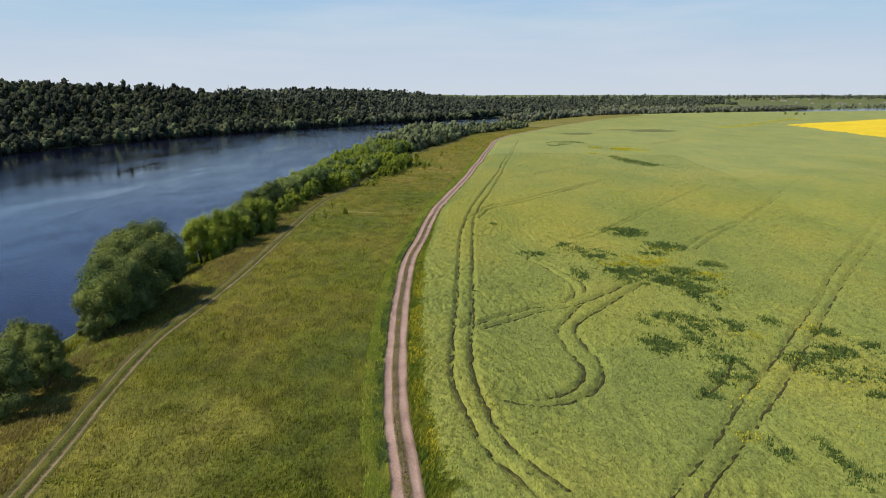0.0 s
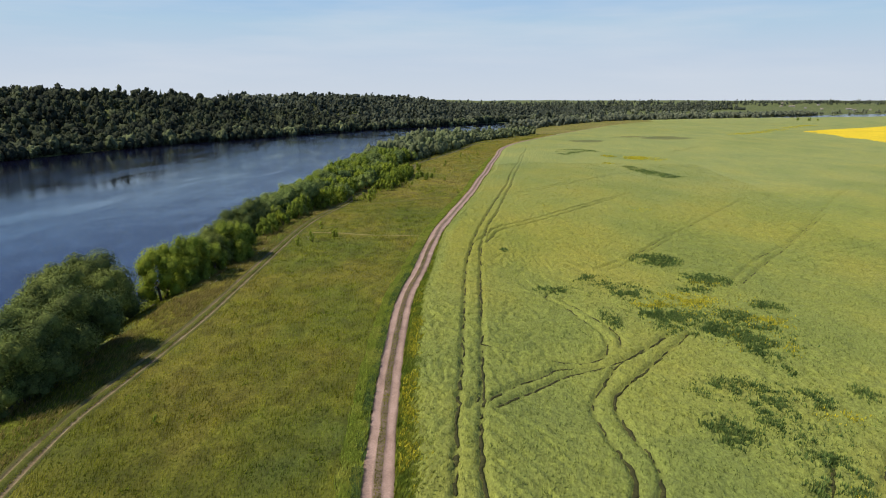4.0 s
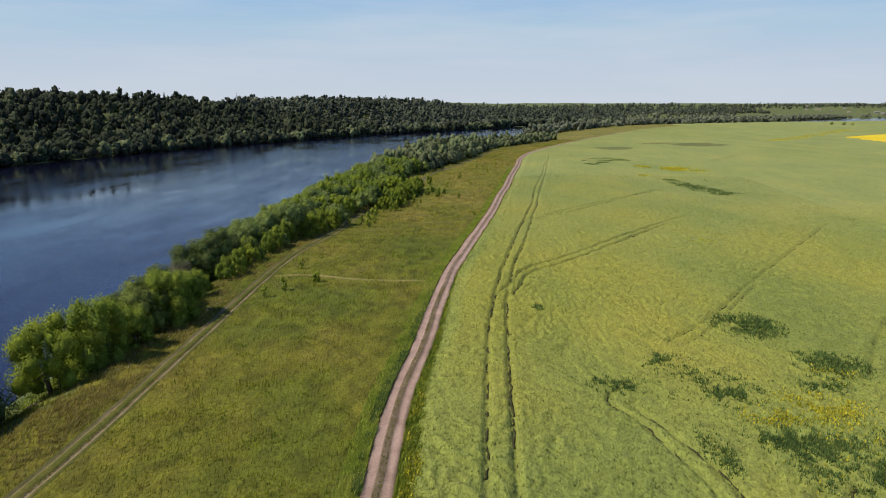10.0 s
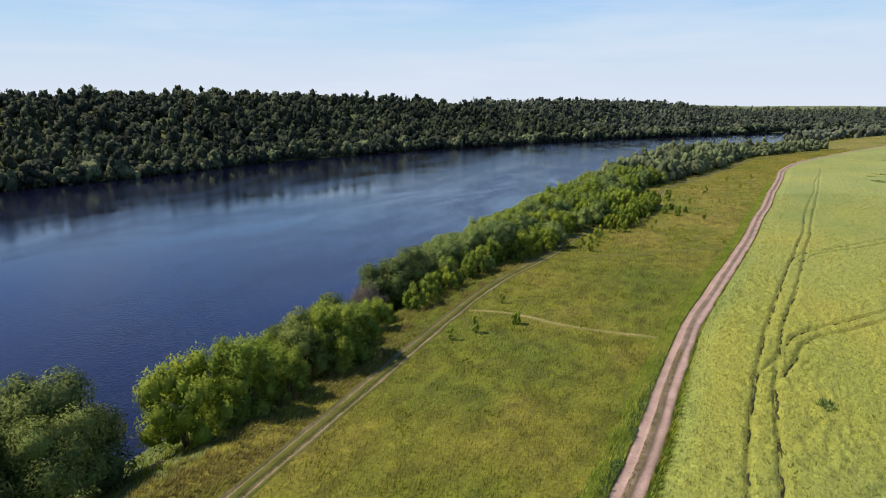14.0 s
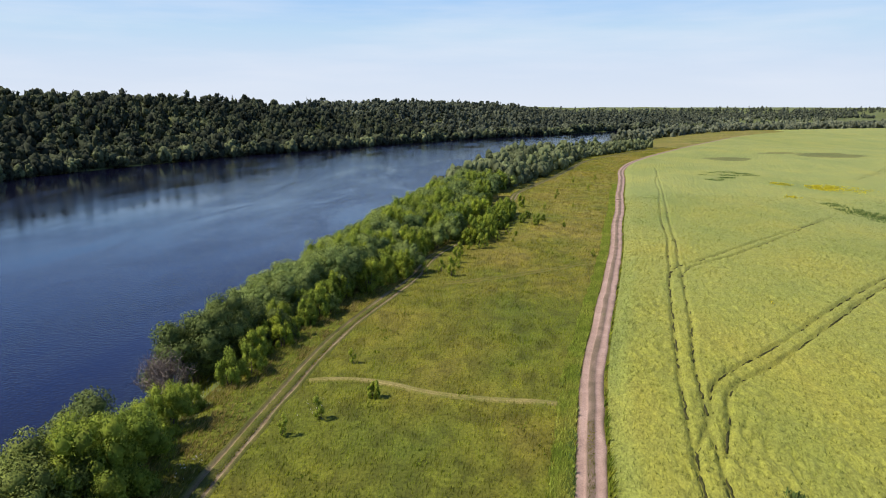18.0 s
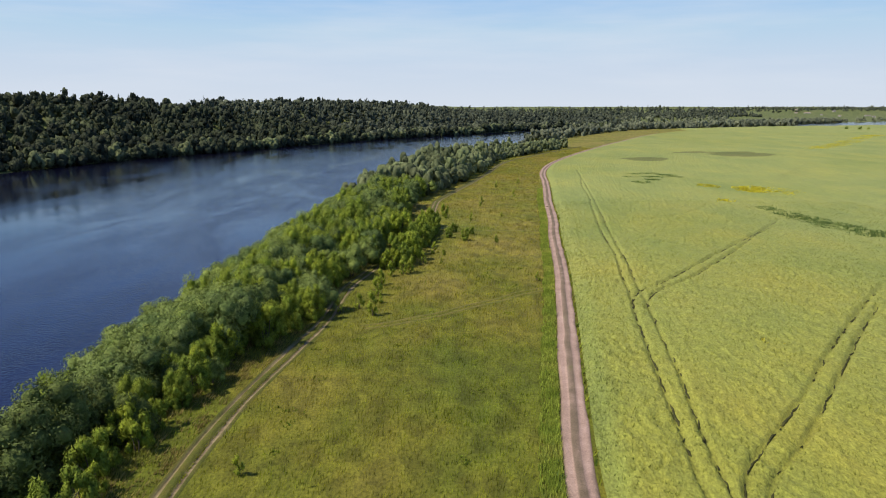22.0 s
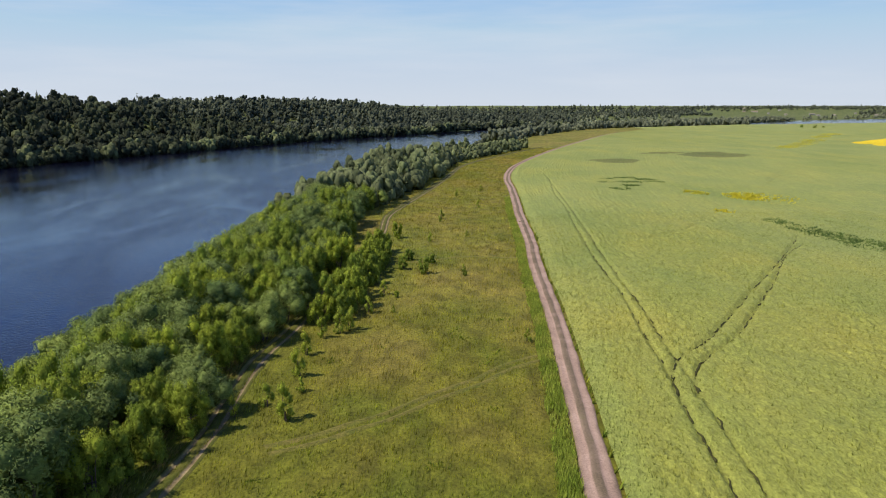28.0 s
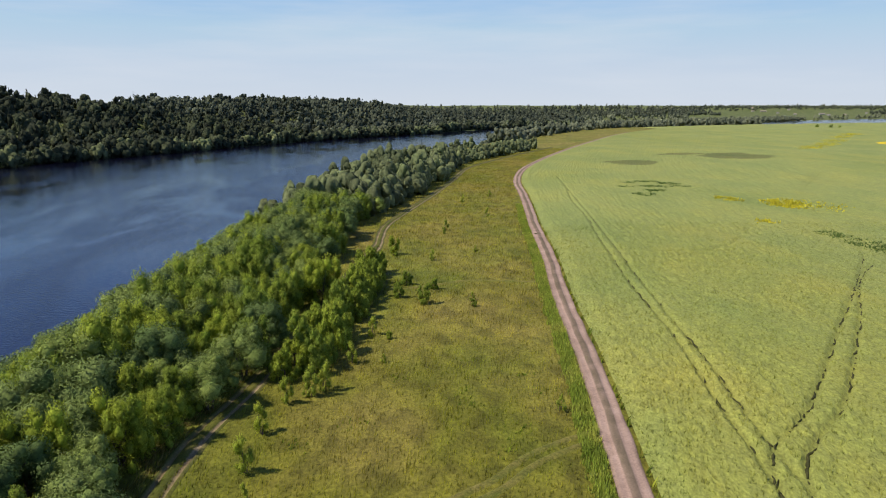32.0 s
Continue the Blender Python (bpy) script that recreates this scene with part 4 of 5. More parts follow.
for wx, wy, rx, ry in WEEDS_A + WEEDS_B + WEEDS_C:
    patch("weed_patch", wx, wy, rx * 1.6, ry * 1.55, int((175 if wy < 300 else 60) * rx * ry) + 20, WEED, 0.62, 0.2, "dark green broad-leaved weeds standing in the crop", "weeds")
for wx, wy, rx, ry in ((43, 134, 14, 12), (34, 147, 12, 7), (50, 122, 8, 12), (40, 92, 9, 14), (55, 86, 9, 12)):
    patch("weed_patch", wx, wy, rx, ry, int(16 * rx * ry), WEED, 0.5, 0.17, "loose green weeds scattered between denser patches in the crop", "weeds")
for fx, fy, rx, ry, n in ((45, 140, 7, 6, 900), (38, 138, 4, 4, 300), (54, 128, 5, 4, 420), (52, 150, 4, 4, 260), (51, 117, 3, 5, 160), (44, 117, 2, 2, 30), (4, 66, 1.2, 8, 300), (6, 72, 1.2, 3, 60), (47, 95, 4, 3, 130), (58, 98, 3, 3, 110), (33, 65, 2.4, 2, 50),
                          (47, 132, 15, 18, 800), (52, 82, 8, 10, 200), (38, 76, 6, 7, 80), (50, 62, 8, 8, 110), (113, 409, 8, 11, 1500), (100, 419, 5, 7, 240), (90, 379, 4, 4, 160), (120, 408, 12, 16, 300), (63, 232, 5, 4, 60), (36, 236, 2.5, 2, 60)):
    patch("flower_patch", fx, fy, rx, ry, n * 5 // 2, FLOWER, 0.32 if fy < 300 else 0.5, 0.19 if fy < 300 else 0.36, "scattered yellow wildflowers among the crop", "wildflowers", 0, 0.3 if fx < 6 else None, 2)
for fx, fy in ((285, 665), (322, 706), (358, 748), (405, 805), (450, 860)):
    patch("flower_patch", fx, fy, 12, 36, 1000, FLOWER, 0.6, 0.4, "yellow rapeseed stragglers in the pale crop", "wildflowers", -40, None, 2)


for wx, wy, rx, ry in ((-43.0, 150, 2.0, 5), (-41.5, 160, 1.5, 5), (-39.6, 176, 1.2, 4), (-31, 190, 3, 4)):
    patch("flower_patch", wx, wy, rx, ry, 60, WHITE_BLOOM, 0.1, 0.13, "scattered white umbels beside the trail", "wildflowers", 0, 0.5, 2)


# ---- trees ----
def tube(path, radii, sides=6):
    """A tapered tube along points."""
    path, radii = np.asarray(path, float), np.asarray(radii, float)
    d = np.gradient(path, axis=0)
    d /= np.linalg.norm(d, axis=1)[:, None] + 1e-9
    ref = np.where(np.abs(d[:, 2:3]) > 0.9, np.array([[1.0, 0, 0]]), np.array([[0, 0, 1.0]]))
    u = np.cross(d, ref)
    u /= np.linalg.norm(u, axis=1)[:, None] + 1e-9
    w = np.cross(d, u)
    a = np.linspace(0, 2 * np.pi, sides, endpoint=False)
    ring = path[:, None] + radii[:, None, None] * (np.cos(a)[None, :, None] * u[:, None] + np.sin(a)[None, :, None] * w[:, None])
    i = np.arange(len(path) * sides).reshape(len(path), sides)
    j = np.roll(i, -1, 1)
    f = np.stack([i[:-1], j[:-1], j[1:], i[1:]], -1).reshape(-1, 4)
    return ring.reshape(-1, 3), f


def joined(pieces):
    verts, faces, n = [], [], 0
    for v, f, *_ in pieces:
        verts.append(v)
        faces.append(f + n)
        n += len(v)
    return np.concatenate(verts), np.concatenate(faces)


def ball(level):
    """A round mass of small flat faces."""
    bm = bmesh.new()
    bmesh.ops.create_icosphere(bm, subdivisions=level, radius=1.0)
    v = np.array([p.co for p in bm.verts])
    f = np.array([[p.index for p in q.verts] for q in bm.faces])
    bm.free()
    return v, f


BALL_V, BALL_F = ball(2)
SMALL_V, SMALL_F = ball(1)


def sprays(r, centres, radii, count, size, narrow, rise, spill=0.18, rough=0.45, tall=1.0):
    """Leaf sprays about the lobes of a crown: three-cornered blades that face outwards, more or less. Verts, faces and the soft normals of the mass."""
    pick = r.choice(len(centres), count, p=radii**2 / (radii**2).sum())
    d = r.normal(size=(count, 3))
    d[:, 2] += 0.25
    d /= np.linalg.norm(d, axis=1)[:, None]
    out = radii[pick] * (1 - spill * 2.2 * r.uniform(0, 1, count) ** 1.5 + spill * r.uniform(0, 1, count))
    at = centres[pick] + d * out[:, None] * np.array([1, 1, tall])
    inside = np.zeros(count, bool)
    for c, q in zip(centres, radii):
        inside |= np.linalg.norm((at - c) / (1, 1, tall), axis=1) < q * 0.6
    at, d = at[~inside], d[~inside]
    n = len(at)
    face = d + r.normal(size=(n, 3)) * rough
    face /= np.linalg.norm(face, axis=1)[:, None]
    way = r.normal(size=(n, 3)) * 0.7 + d * 0.4
    way[:, 2] += rise
    way -= (way * face).sum(1)[:, None] * face * 0.8
    way /= np.linalg.norm(way, axis=1)[:, None]
    flat = np.cross(face, way)
    flat /= np.linalg.norm(flat, axis=1)[:, None]
    s = size * r.uniform(0.6, 1.4, n)[:, None]
    v = np.stack([at - way * s * 0.4 + flat * s * narrow, at - way * s * 0.4 - flat * s * narrow, at + way * s * 0.7], 1)
    whole = at - centres.mean(0)
    whole /= np.linalg.norm(whole, axis=1)[:, None] + 1e-6
    soft = d * 0.75 + whole * 0.25 + face * 0.45
    soft /= np.linalg.norm(soft, axis=1)[:, None]
    return v.reshape(-1, 3), np.arange(n * 3).reshape(-1, 3), np.repeat(soft, 3, 0)


def lobes_of(r, kind, high, wide, many=30):
    """Centres and radii of the masses that make up a crown."""
    if kind == "willow":
        n = many
        a, q = r.uniform(0, 2 * np.pi, n), np.sqrt(r.uniform(0.02, 1, n))
        c = np.stack([np.cos(a) * q * wide * 0.8, np.sin(a) * q * wide * 0.8, high * ((0.30 if high > 14 else 0.12) + (0.58 if high > 14 else 0.76) * np.sqrt(1.02 - q**2) * r.uniform(0.3, 1, n))], -1)
        radii = wide * r.uniform(0.18, 0.40, n)
        c[:, 2] = np.maximum(c[:, 2], radii * 0.8)
    elif kind == "maple":
        n = many
        a, q = r.uniform(0, 2 * np.pi, n), np.sqrt(r.uniform(0.1, 1, n))
        z = np.linspace(0.05, 0.86, n)
        rim = np.sin(np.pi * np.clip(z * 0.74 + 0.22, 0, 1)) ** 0.7
        c = np.stack([np.cos(a) * q * wide * 0.85 * rim, np.sin(a) * q * wide * 0.85 * rim, high * z * r.uniform(0.92, 1.06, n)], -1)
        radii = wide * r.uniform(0.15, 0.30, n)
    else:
        n = 9
        z = np.linspace(0.2, 0.92, n)
        a = r.uniform(0, 2 * np.pi, n)
        c = np.stack([np.cos(a) * wide * 0.35 * (1.1 - z), np.sin(a) * wide * 0.35 * (1.1 - z), high * z], -1)
        radii = wide * (0.62 - 0.48 * z) * r.uniform(0.8, 1.2, n)
    return c, radii


def tree(name, seed, kind, high, wide, leaves, size, label, category="tree", many=30, foliage=None):
    """A tree at the origin: trunk with limbs and a crown of leaf sprays."""
    r = np.random.default_rng(seed)
    c, radii = lobes_of(r, kind, high, wide, many)
    if category == "sapling":
        radii = radii * 1.3
    root = empty(name, (0, 0, -500), label, category, "trees on the river bank" if category == "tree" else "young trees in the meadow")
    stems = 3
    for k in range(stems):
        foot = np.array([math.cos(k * 2.2) * 0.06 * wide, math.sin(k * 2.2) * 0.06 * wide, -0.6])
        fork = np.array([foot[0] * 3.5, foot[1] * 3.5, high * 0.3])
        stem = tube([foot, foot * 0.4 + fork * 0.6 + np.array([0, 0, -0.2]), fork], [0.04 * wide + 0.03, 0.03 * wide + 0.02, 0.024 * wide + 0.02])
        trunk = part("trunk", mesh_of("trunk", *stem, BARK, True), root)
        mine = sorted(range(k, len(c), stems), key=lambda j: -radii[j])
        for j in mine[: 2 if category == "tree" and high > 6 else 1]:
            mid = fork * 0.5 + c[j] * 0.5 + r.normal(size=3) * 0.05 * wide
            part("limb", mesh_of("limb", *tube([fork, mid, c[j]], [0.018 * wide + 0.01, 0.012 * wide + 0.008, 0.005 * wide + 0.005], 5), BARK, True), trunk)
    leaf = foliage or FRESH if foliage or category == "sapling" else WILLOW if kind == "willow" else MAPLE
    rise, narrow, rough, tall = (0.1, 0.26, 0.4, 1.0) if kind == "willow" else (1.2, 0.24, 0.5, 1.7)
    leaves = sprays(r, c, radii, leaves, size, narrow, rise, 0.17 if kind == "willow" else 0.26, rough, tall)
    core = [((SMALL_V * (1 + 0.16 * r.normal(size=(len(SMALL_V), 1)))) * q * 0.66 * np.array([1, 1, tall]) + p, SMALL_F) for p, q in zip(c, radii)]
    inner = np.tile(SMALL_V, (len(core), 1))
    part("crown", mesh_of("crown", *joined([leaves, *core]), leaf, normals=np.concatenate([leaves[2], inner])), root)
    return root


WILLOW_TEXT, MAPLE_TEXT = "grey-green rounded willow on the river bank", "yellow-green leafy box elder beside the river trail"
WILLOWS = [tree("willow", 100 + k, "willow", 9.8 + 0.4 * k, 4.8 + 0.2 * k, 14500, 0.27, WILLOW_TEXT, many=30) for k in range(3)]
MAPLES = [tree("box_elder", 200 + k, "maple", 8.4 + 0.5 * k, 3.6 + 0.2 * k, 14500, 0.23, MAPLE_TEXT, many=44) for k in range(3)]
BIG_WILLOWS = [tree("willow", 140 + k, "willow", 15.2 + 0.5 * k, 7.2 + 0.3 * k, 30000, 0.31, "tall grey-green willow at the water's edge", many=32) for k in range(2)]
BELT_WILLOWS = [tree("willow", 120 + k, "willow", 9.4 + 0.5 * k, 4.9 + 0.2 * k, 8500, 0.29, WILLOW_TEXT, many=26, foliage=LIT_WILLOW) for k in range(4)]
BELT_MAPLES = [tree("box_elder", 220 + k, "maple", 8.6 + 0.5 * k, 3.7 + 0.2 * k, 7500, 0.30, MAPLE_TEXT, many=34) for k in range(4)]
SHRUBS = [tree("box_elder", 240 + k, "maple", 4.0 + 0.4 * k, 1.7 + 0.2 * k, 1900, 0.36, MAPLE_TEXT, many=16) for k in range(4)]
YOUNG = [tree("sapling", 300 + k, "maple", 2.7 + 0.3 * k, 0.85 + 0.1 * k, 950, 0.2, "young bright green sapling in dry meadow grass", "sapling", 10) for k in range(3)]


def plant(protos, x, y, scale=1.0, squash=1.0, label=""):
    z = float(land(x, y))
    m = Matrix.LocRotScale((x, y, z), Euler((0, 0, rng.uniform(0, 6.28))), (scale * rng.uniform(0.93, 1.07), scale * rng.uniform(0.93, 1.07), scale * squash))
    ob = copy_thing(protos[int(rng.integers(len(protos)))], m)
    return tagged(ob, label) if label else ob


# single trees on the open part of the bank
BANK_A = ((-58, 58, 0, 1), (-54, 70, 0, 0.95), (-47, 70, 0, 0.75), (-46.3, 76, 0, 0.62), (-50.5, 79, 0, 0.75), (-59, 84, 0, 0.9), (-62, 91, 0, 0.8),
          (-57.5, 92, 0, 0.92), (-48.5, 97, 0, 1.0), (-50, 101.5, 0, 1.15), (-49, 106, 0, 1.3), (-48, 101, 0, 0.9), (-46.5, 104.5, 0, 0.7),
          (-49.5, 93.5, 0, 0.45), (-52, 111, 0, 1.35))
BANK_B = ((-47.5, 98, 0, 0.6), (-48, 114, 0, 1.1), (-56, 117, 0, 1), (-53, 121, 1, 0.75), (-60, 130, 0, 1.6), (-60, 137, 0, 1.65),
          (-56, 133, 0, 1.4), (-57, 125, 0, 1.2), (-51.5, 148, 1, 1.3), (-47.5, 153.5, 1, 1.25), (-45, 158, 1, 0.85), (-49, 160, 1, 1),
          (-47, 166, 0, 1), (-44.5, 168.5, 1, 1.2))
BANK_C = ((-43.5, 172.5, 1, 1), (-49, 174, 0, 1), (-52, 168, 0, 0.9), (-47, 178, 1, 0.8), (-52, 181, 1, 0.75), (-46, 184, 1, 0.75),
          (-50, 186, 1, 0.55), (-46, 189, 1, 0.45), (-53, 203, 0, 1.15), (-50, 207.5, 0, 1.15), (-55, 210, 0, 1))
for x, y, kind, s in BANK_A + BANK_B + BANK_C:
    plant(MAPLES if kind else BIG_WILLOWS if s > 1.25 else WILLOWS, x, y, s / 1.55 if s > 1.25 and not kind else s * 1.12 if kind else s, 0.8 if kind else 1.0)

# the closed belt
y = 214.0
while y < 404:
    x0 = across(y, SHORE) + 1.0
    x1 = across(y, TRAIL) - (6.0 if y < 236 else 1.6 if y < 330 else 7.5)
    step = 4.3 if y < 420 else 5.5
    x = x0 + rng.uniform(0, 2)
    while x < x1:
        share = (x - x0) / max(x1 - x0, 1)
        maple = rng.uniform() < 0.08 + 0.62 * share * (0.6 if y < 250 or y > 400 else 1.0)
        s = (0.82 if share > 0.75 else 0.98) * rng.uniform(0.8, 1.12) * (1.0 if y < 420 else 0.9)
        if share > 0.7 and y < 238:
            s *= 0.62
        elif share > 0.8 and y < 290:
            s *= 0.85
        s *= 0.92 if y > 250 else 1.0
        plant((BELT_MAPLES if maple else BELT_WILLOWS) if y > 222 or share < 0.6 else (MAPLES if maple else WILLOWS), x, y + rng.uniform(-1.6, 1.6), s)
        x += step * rng.uniform(0.85, 1.2)
    y += step * 0.95
# shrubs at the belt's foot and the young strip beside the trail
for y in np.arange(196, 240, 2.6):
    plant(SHRUBS, across(y, TRAIL) - rng.uniform(5.5, 8.5), y, rng.uniform(0.6, 1.05), 1.0, "low bushy box elder shrub at the belt's edge")
for y in np.arange(283, 344, 1.7):
    for off in (rng.uniform(2.6, 4.2), rng.uniform(4.4, 7.0)):
        if rng.uniform() < (0.95 if 288 < y < 335 else 0.45):
            plant(SHRUBS, across(y, TRAIL) + off, y + rng.uniform(-1, 1), rng.uniform(0.65, 1.15), 1.1, "young dense box elder beside the trail")
plant(SHRUBS, -25.5, 193.8, 0.5, 1.0, "small dense bush beside the footpath")
SAPLINGS_A = ((-33, 183.2, 0.7), (-30.2, 187.5, 0.8), (-30.7, 204.3, 0.6), (-22.4, 265, 1.05), (-17.1, 282, 1), (-14.4, 290, 0.9),
          (-22.3, 253, 1.15), (-22.2, 272.1, 0.9), (-24.9, 256.6, 0.9))
SAPLINGS_B = ((-20.7, 278.9, 0.9), (4.7, 378.3, 0.9), (3.8, 315.9, 0.5), (8, 274.7, 0.7), (18.5, 399.7, 0.8), (-18.4, 280.6, 1.1),
          (-27.9, 254.5, 0.7), (-21.7, 260.3, 0.7), (-10.5, 289.9, 0.45))
SAPLINGS_C = ((-1, 345, 0.7), (9, 352, 0.6), (14, 425, 0.8), (25, 440, 0.8), (-12, 300, 0.9), (-13.5, 308, 1),
          (-30, 92, 0.35), (-14, 118, 0.3))
for x, y, s in SAPLINGS_A + SAPLINGS_B + SAPLINGS_C:
    plant(YOUNG, x, y, s)

for x, y, s in ((540, 1052, 0.75), (551, 1040, 0.95), (566, 1046, 0.6)):
    plant(SHRUBS, x, y, s * 1.6, 0.8, "lone bush on the far rim of the field")

for x, y, s in ((-8.6, 350.8, 0.75), (-6.4, 326.4, 0.62), (-8.0, 318.5, 0.55), (-4.0, 314.7, 0.62), (-1.9, 323.3, 0.50), (-12.3, 323.1, 0.60), (4.1, 373.9, 0.30), (3.6, 312.5, 0.30), (-9.7, 298.5, 0.30)):
    plant(SHRUBS, x, y, s, 1.0, "young bright box elder bush in the meadow")

# the leafless shrub
r = np.random.default_rng(5)
dead = empty("dead_shrub", (-53.6, 197.4, float(land(-53.6, 197.4))), "leafless grey-brown shrub among the green trees", "shrub")
for k in range(70):
    a, tilt = r.uniform(0, 6.28), r.uniform(0.1, 0.95)
    tip = np.array([math.cos(a) * tilt * 4.2, math.sin(a) * tilt * 4.2, 8.6 * (1 - 0.35 * tilt) * r.uniform(0.75, 1)])
    mid = tip * 0.5 + np.array([0, 0, 0.5]) + r.normal(size=3) * 0.15
    stems = [tube([(0, 0, -0.4), mid, tip], [0.08, 0.055, 0.02], 4)]
    for j in range(11):
        p = mid + (tip - mid) * r.uniform(0, 1)
        stems.append(tube([p, p + r.normal(size=3) * 0.3 + (0, 0, 0.3), p + r.normal(size=3) * 0.6 + (0, 0, 0.75)], [0.035, 0.028, 0.014], 3))
    part("branch", mesh_of("branch", *joined(stems), DEAD), dead)

for bx, by, turn in ((-52.5, 143.0, 0.4), (-54.0, 141.0, 2.2)):
    fallen = empty("fallen_branch", (bx, by, float(land(bx, by)) + 0.25), "pale bare driftwood branch lying on the bank", "branch")
    for k in range(5):
        a = turn + r.normal() * 0.35
        tip = np.array([math.cos(a), math.sin(a), 0.12 * r.normal() + 0.1]) * r.uniform(1.4, 3.2)
        part("branch", mesh_of("branch", *tube([(0, 0, 0), tip * 0.5 + r.normal(size=3) * 0.12, tip], [0.11, 0.07, 0.03], 5), DEAD), fallen)

for proto in BIG_WILLOWS + WILLOWS + MAPLES + BELT_WILLOWS + BELT_MAPLES + SHRUBS + YOUNG:
    for ob in (*proto.children_recursive, proto):
        bpy.data.objects.remove(ob)


# ---- the woods on the far bank ----
def woods(name, xs, ys, zs, kinds, scales, lights, leaves, size, label, material=WOODS, masses=0):
    """Many far trees in one mesh: lobed crowns of leaf sprays over an inner mass."""
    r = np.random.default_rng(len(xs))
    stock = []
    for k in range(12):
        kind = ("willow", "maple", "maple", "spire")[k % 4]
        high, wide = {"willow": (10.5, 4.9), "maple": (13.0, 4.6), "spire": (16.5, 3.4)}[kind]
        c, q = lobes_of(r, kind, high, wide, 14)
        q = q * (1.5 if kind != "spire" else 1.0)
        v, f, soft = sprays(r, c, q, leaves, size, 0.45, 0.1, 0.14, 0.3)
        mid = np.array([0, 0, high * 0.5])
        heart = BALL_V * np.array([wide * 0.42, wide * 0.42, high * 0.28]) * (1 + 0.12 * r.normal(size=(len(BALL_V), 1))) + mid
        pieces, normal = [(v, f), (heart, BALL_F)], [soft, BALL_V]
        if masses:
            lump_v, lump_f = (SMALL_V, SMALL_F) if material == HAZED_WOODS else (BALL_V, BALL_F)
            for p, g in sorted(zip(c, q), key=lambda pair: -pair[1])[:masses]:
                bumpy = 1 + (0.12 if masses > 7 else 0.25) * r.normal(size=(len(lump_v), 1))
                pieces.append((lump_v * bumpy * g * np.array([0.84, 0.84, 1.08]) + p, lump_f))
                normal.append(lump_v + r.normal(size=lump_v.shape) * 0.42)
        stock.append((*joined(pieces), np.concatenate(normal)))
    verts, faces, light, normals, n = [], [], [], [], 0
    for x, y, z, kind, s, l in zip(xs, ys, zs, kinds, scales, lights):
        v, f, soft = stock[int(r.integers(3)) * 4 + kind]
        a = r.uniform(0, 6.28)
        ca, sa, w = math.cos(a), math.sin(a), s * r.uniform(0.85, 1.25)
        s *= r.uniform(0.85, 1.3)
        verts.append(np.stack([(v[:, 0] * ca - v[:, 1] * sa) * w + x, (v[:, 0] * sa + v[:, 1] * ca) * w + y, v[:, 2] * s + z], -1))
        normals.append(np.stack([soft[:, 0] * ca - soft[:, 1] * sa, soft[:, 0] * sa + soft[:, 1] * ca, soft[:, 2]], -1))
        faces.append(f + n)
        light.append(np.full(len(v), l))
        n += len(v)
    me = mesh_of(name, np.concatenate(verts), np.concatenate(faces), material, False, {"light": np.concatenate(light)}, np.concatenate(normals))
    return tagged(new(name, me), label, "woods", kind="stuff")


def scatter(x0, x1, y0, y1, gap):
    gx, gy = np.meshgrid(np.arange(x0, x1, gap), np.arange(y0, y1, gap))
    x, y = gx.ravel(), gy.ravel()
    return x + rng.uniform(-0.5, 0.5, len(x)) * gap, y + rng.uniform(-0.5, 0.5, len(y)) * gap


def chosen(x, y, lo, hi):
    far = -side(x, y, FAR_SHORE)
    keep = (far > lo) & (far < hi)
    return x[keep], y[keep], far[keep]


# the near belt where it runs off into the distance
spots = [(across(v, SHORE) + off + rng.uniform(-2, 2), v + rng.uniform(-2, 2)) for v in np.arange(404, 1015, 4.8) for off in np.arange(2.5, 90, 5.6) if off < 15 or v < 560 or (v < 690 and across(v, SHORE) + off > across(v, TRAIL) - 24)]
spots = np.array([p for p in spots if (p[0] < across(p[1], TRAIL) - 6.5 or p[1] > 690) and (p[1] < 690 or rng.uniform() < 0.9 * float(smooth(0.42, 0.56, fbm(p[0] / 40, p[1] / 40, 97))))])
n = len(spots)
# the high light values also paint in the brightness of sunlit tops
woods("river_belt", spots[:, 0], spots[:, 1], land(*spots.T) - 0.4, np.where(rng.uniform(0, 1, n) < 0.72, 0, 1), rng.uniform(0.62, 0.95, n) * np.where(spots[:, 1] > 560, 0.72, 1), rng.uniform(0.5, 1.0, n), 560, 0.42,
      "green willows and box elders running along the near bank", WOODS, 8)
# willows along the far water's edge
edge = resample(FAR_SHORE[1:12], 5.2)
edge = edge[edge[:, 1] > 180]
x, y = edge[:, 0] - rng.uniform(-4, 2, len(edge)), edge[:, 1] + rng.uniform(-2, 5, len(edge))
n = len(x)
woods("bank_woods", x, y, land(x, y) - 0.6, np.where(rng.uniform(0, 1, n) < 0.8, 0, 1), rng.uniform(0.6, 1.25, n), np.where(rng.uniform(0, 1, n) < 0.4, rng.uniform(0.45, 0.95, n), rng.uniform(0, 0.25, n)), 300, 0.9,
      "pale green willows along the far river bank", WOODS, 10)
# low dark bushes added to cover the bare bank and stand for its shade
edge = resample(FAR_SHORE[1:12], 3.0)
edge = edge[edge[:, 1] > 200]
x, y = edge[:, 0] + rng.uniform(-2.0, 2.5, len(edge)), edge[:, 1] + rng.uniform(-1, 1, len(edge))
n = len(x)
woods("bank_shrubs", x, y, np.maximum(land(x, y), WATER_Z) - 0.7, np.zeros(n, int), rng.uniform(0.4, 0.72, n), rng.uniform(0, 0.35, n), 150, 1.6,
      "dark added bushes standing in for the shade under the far bank's willows")
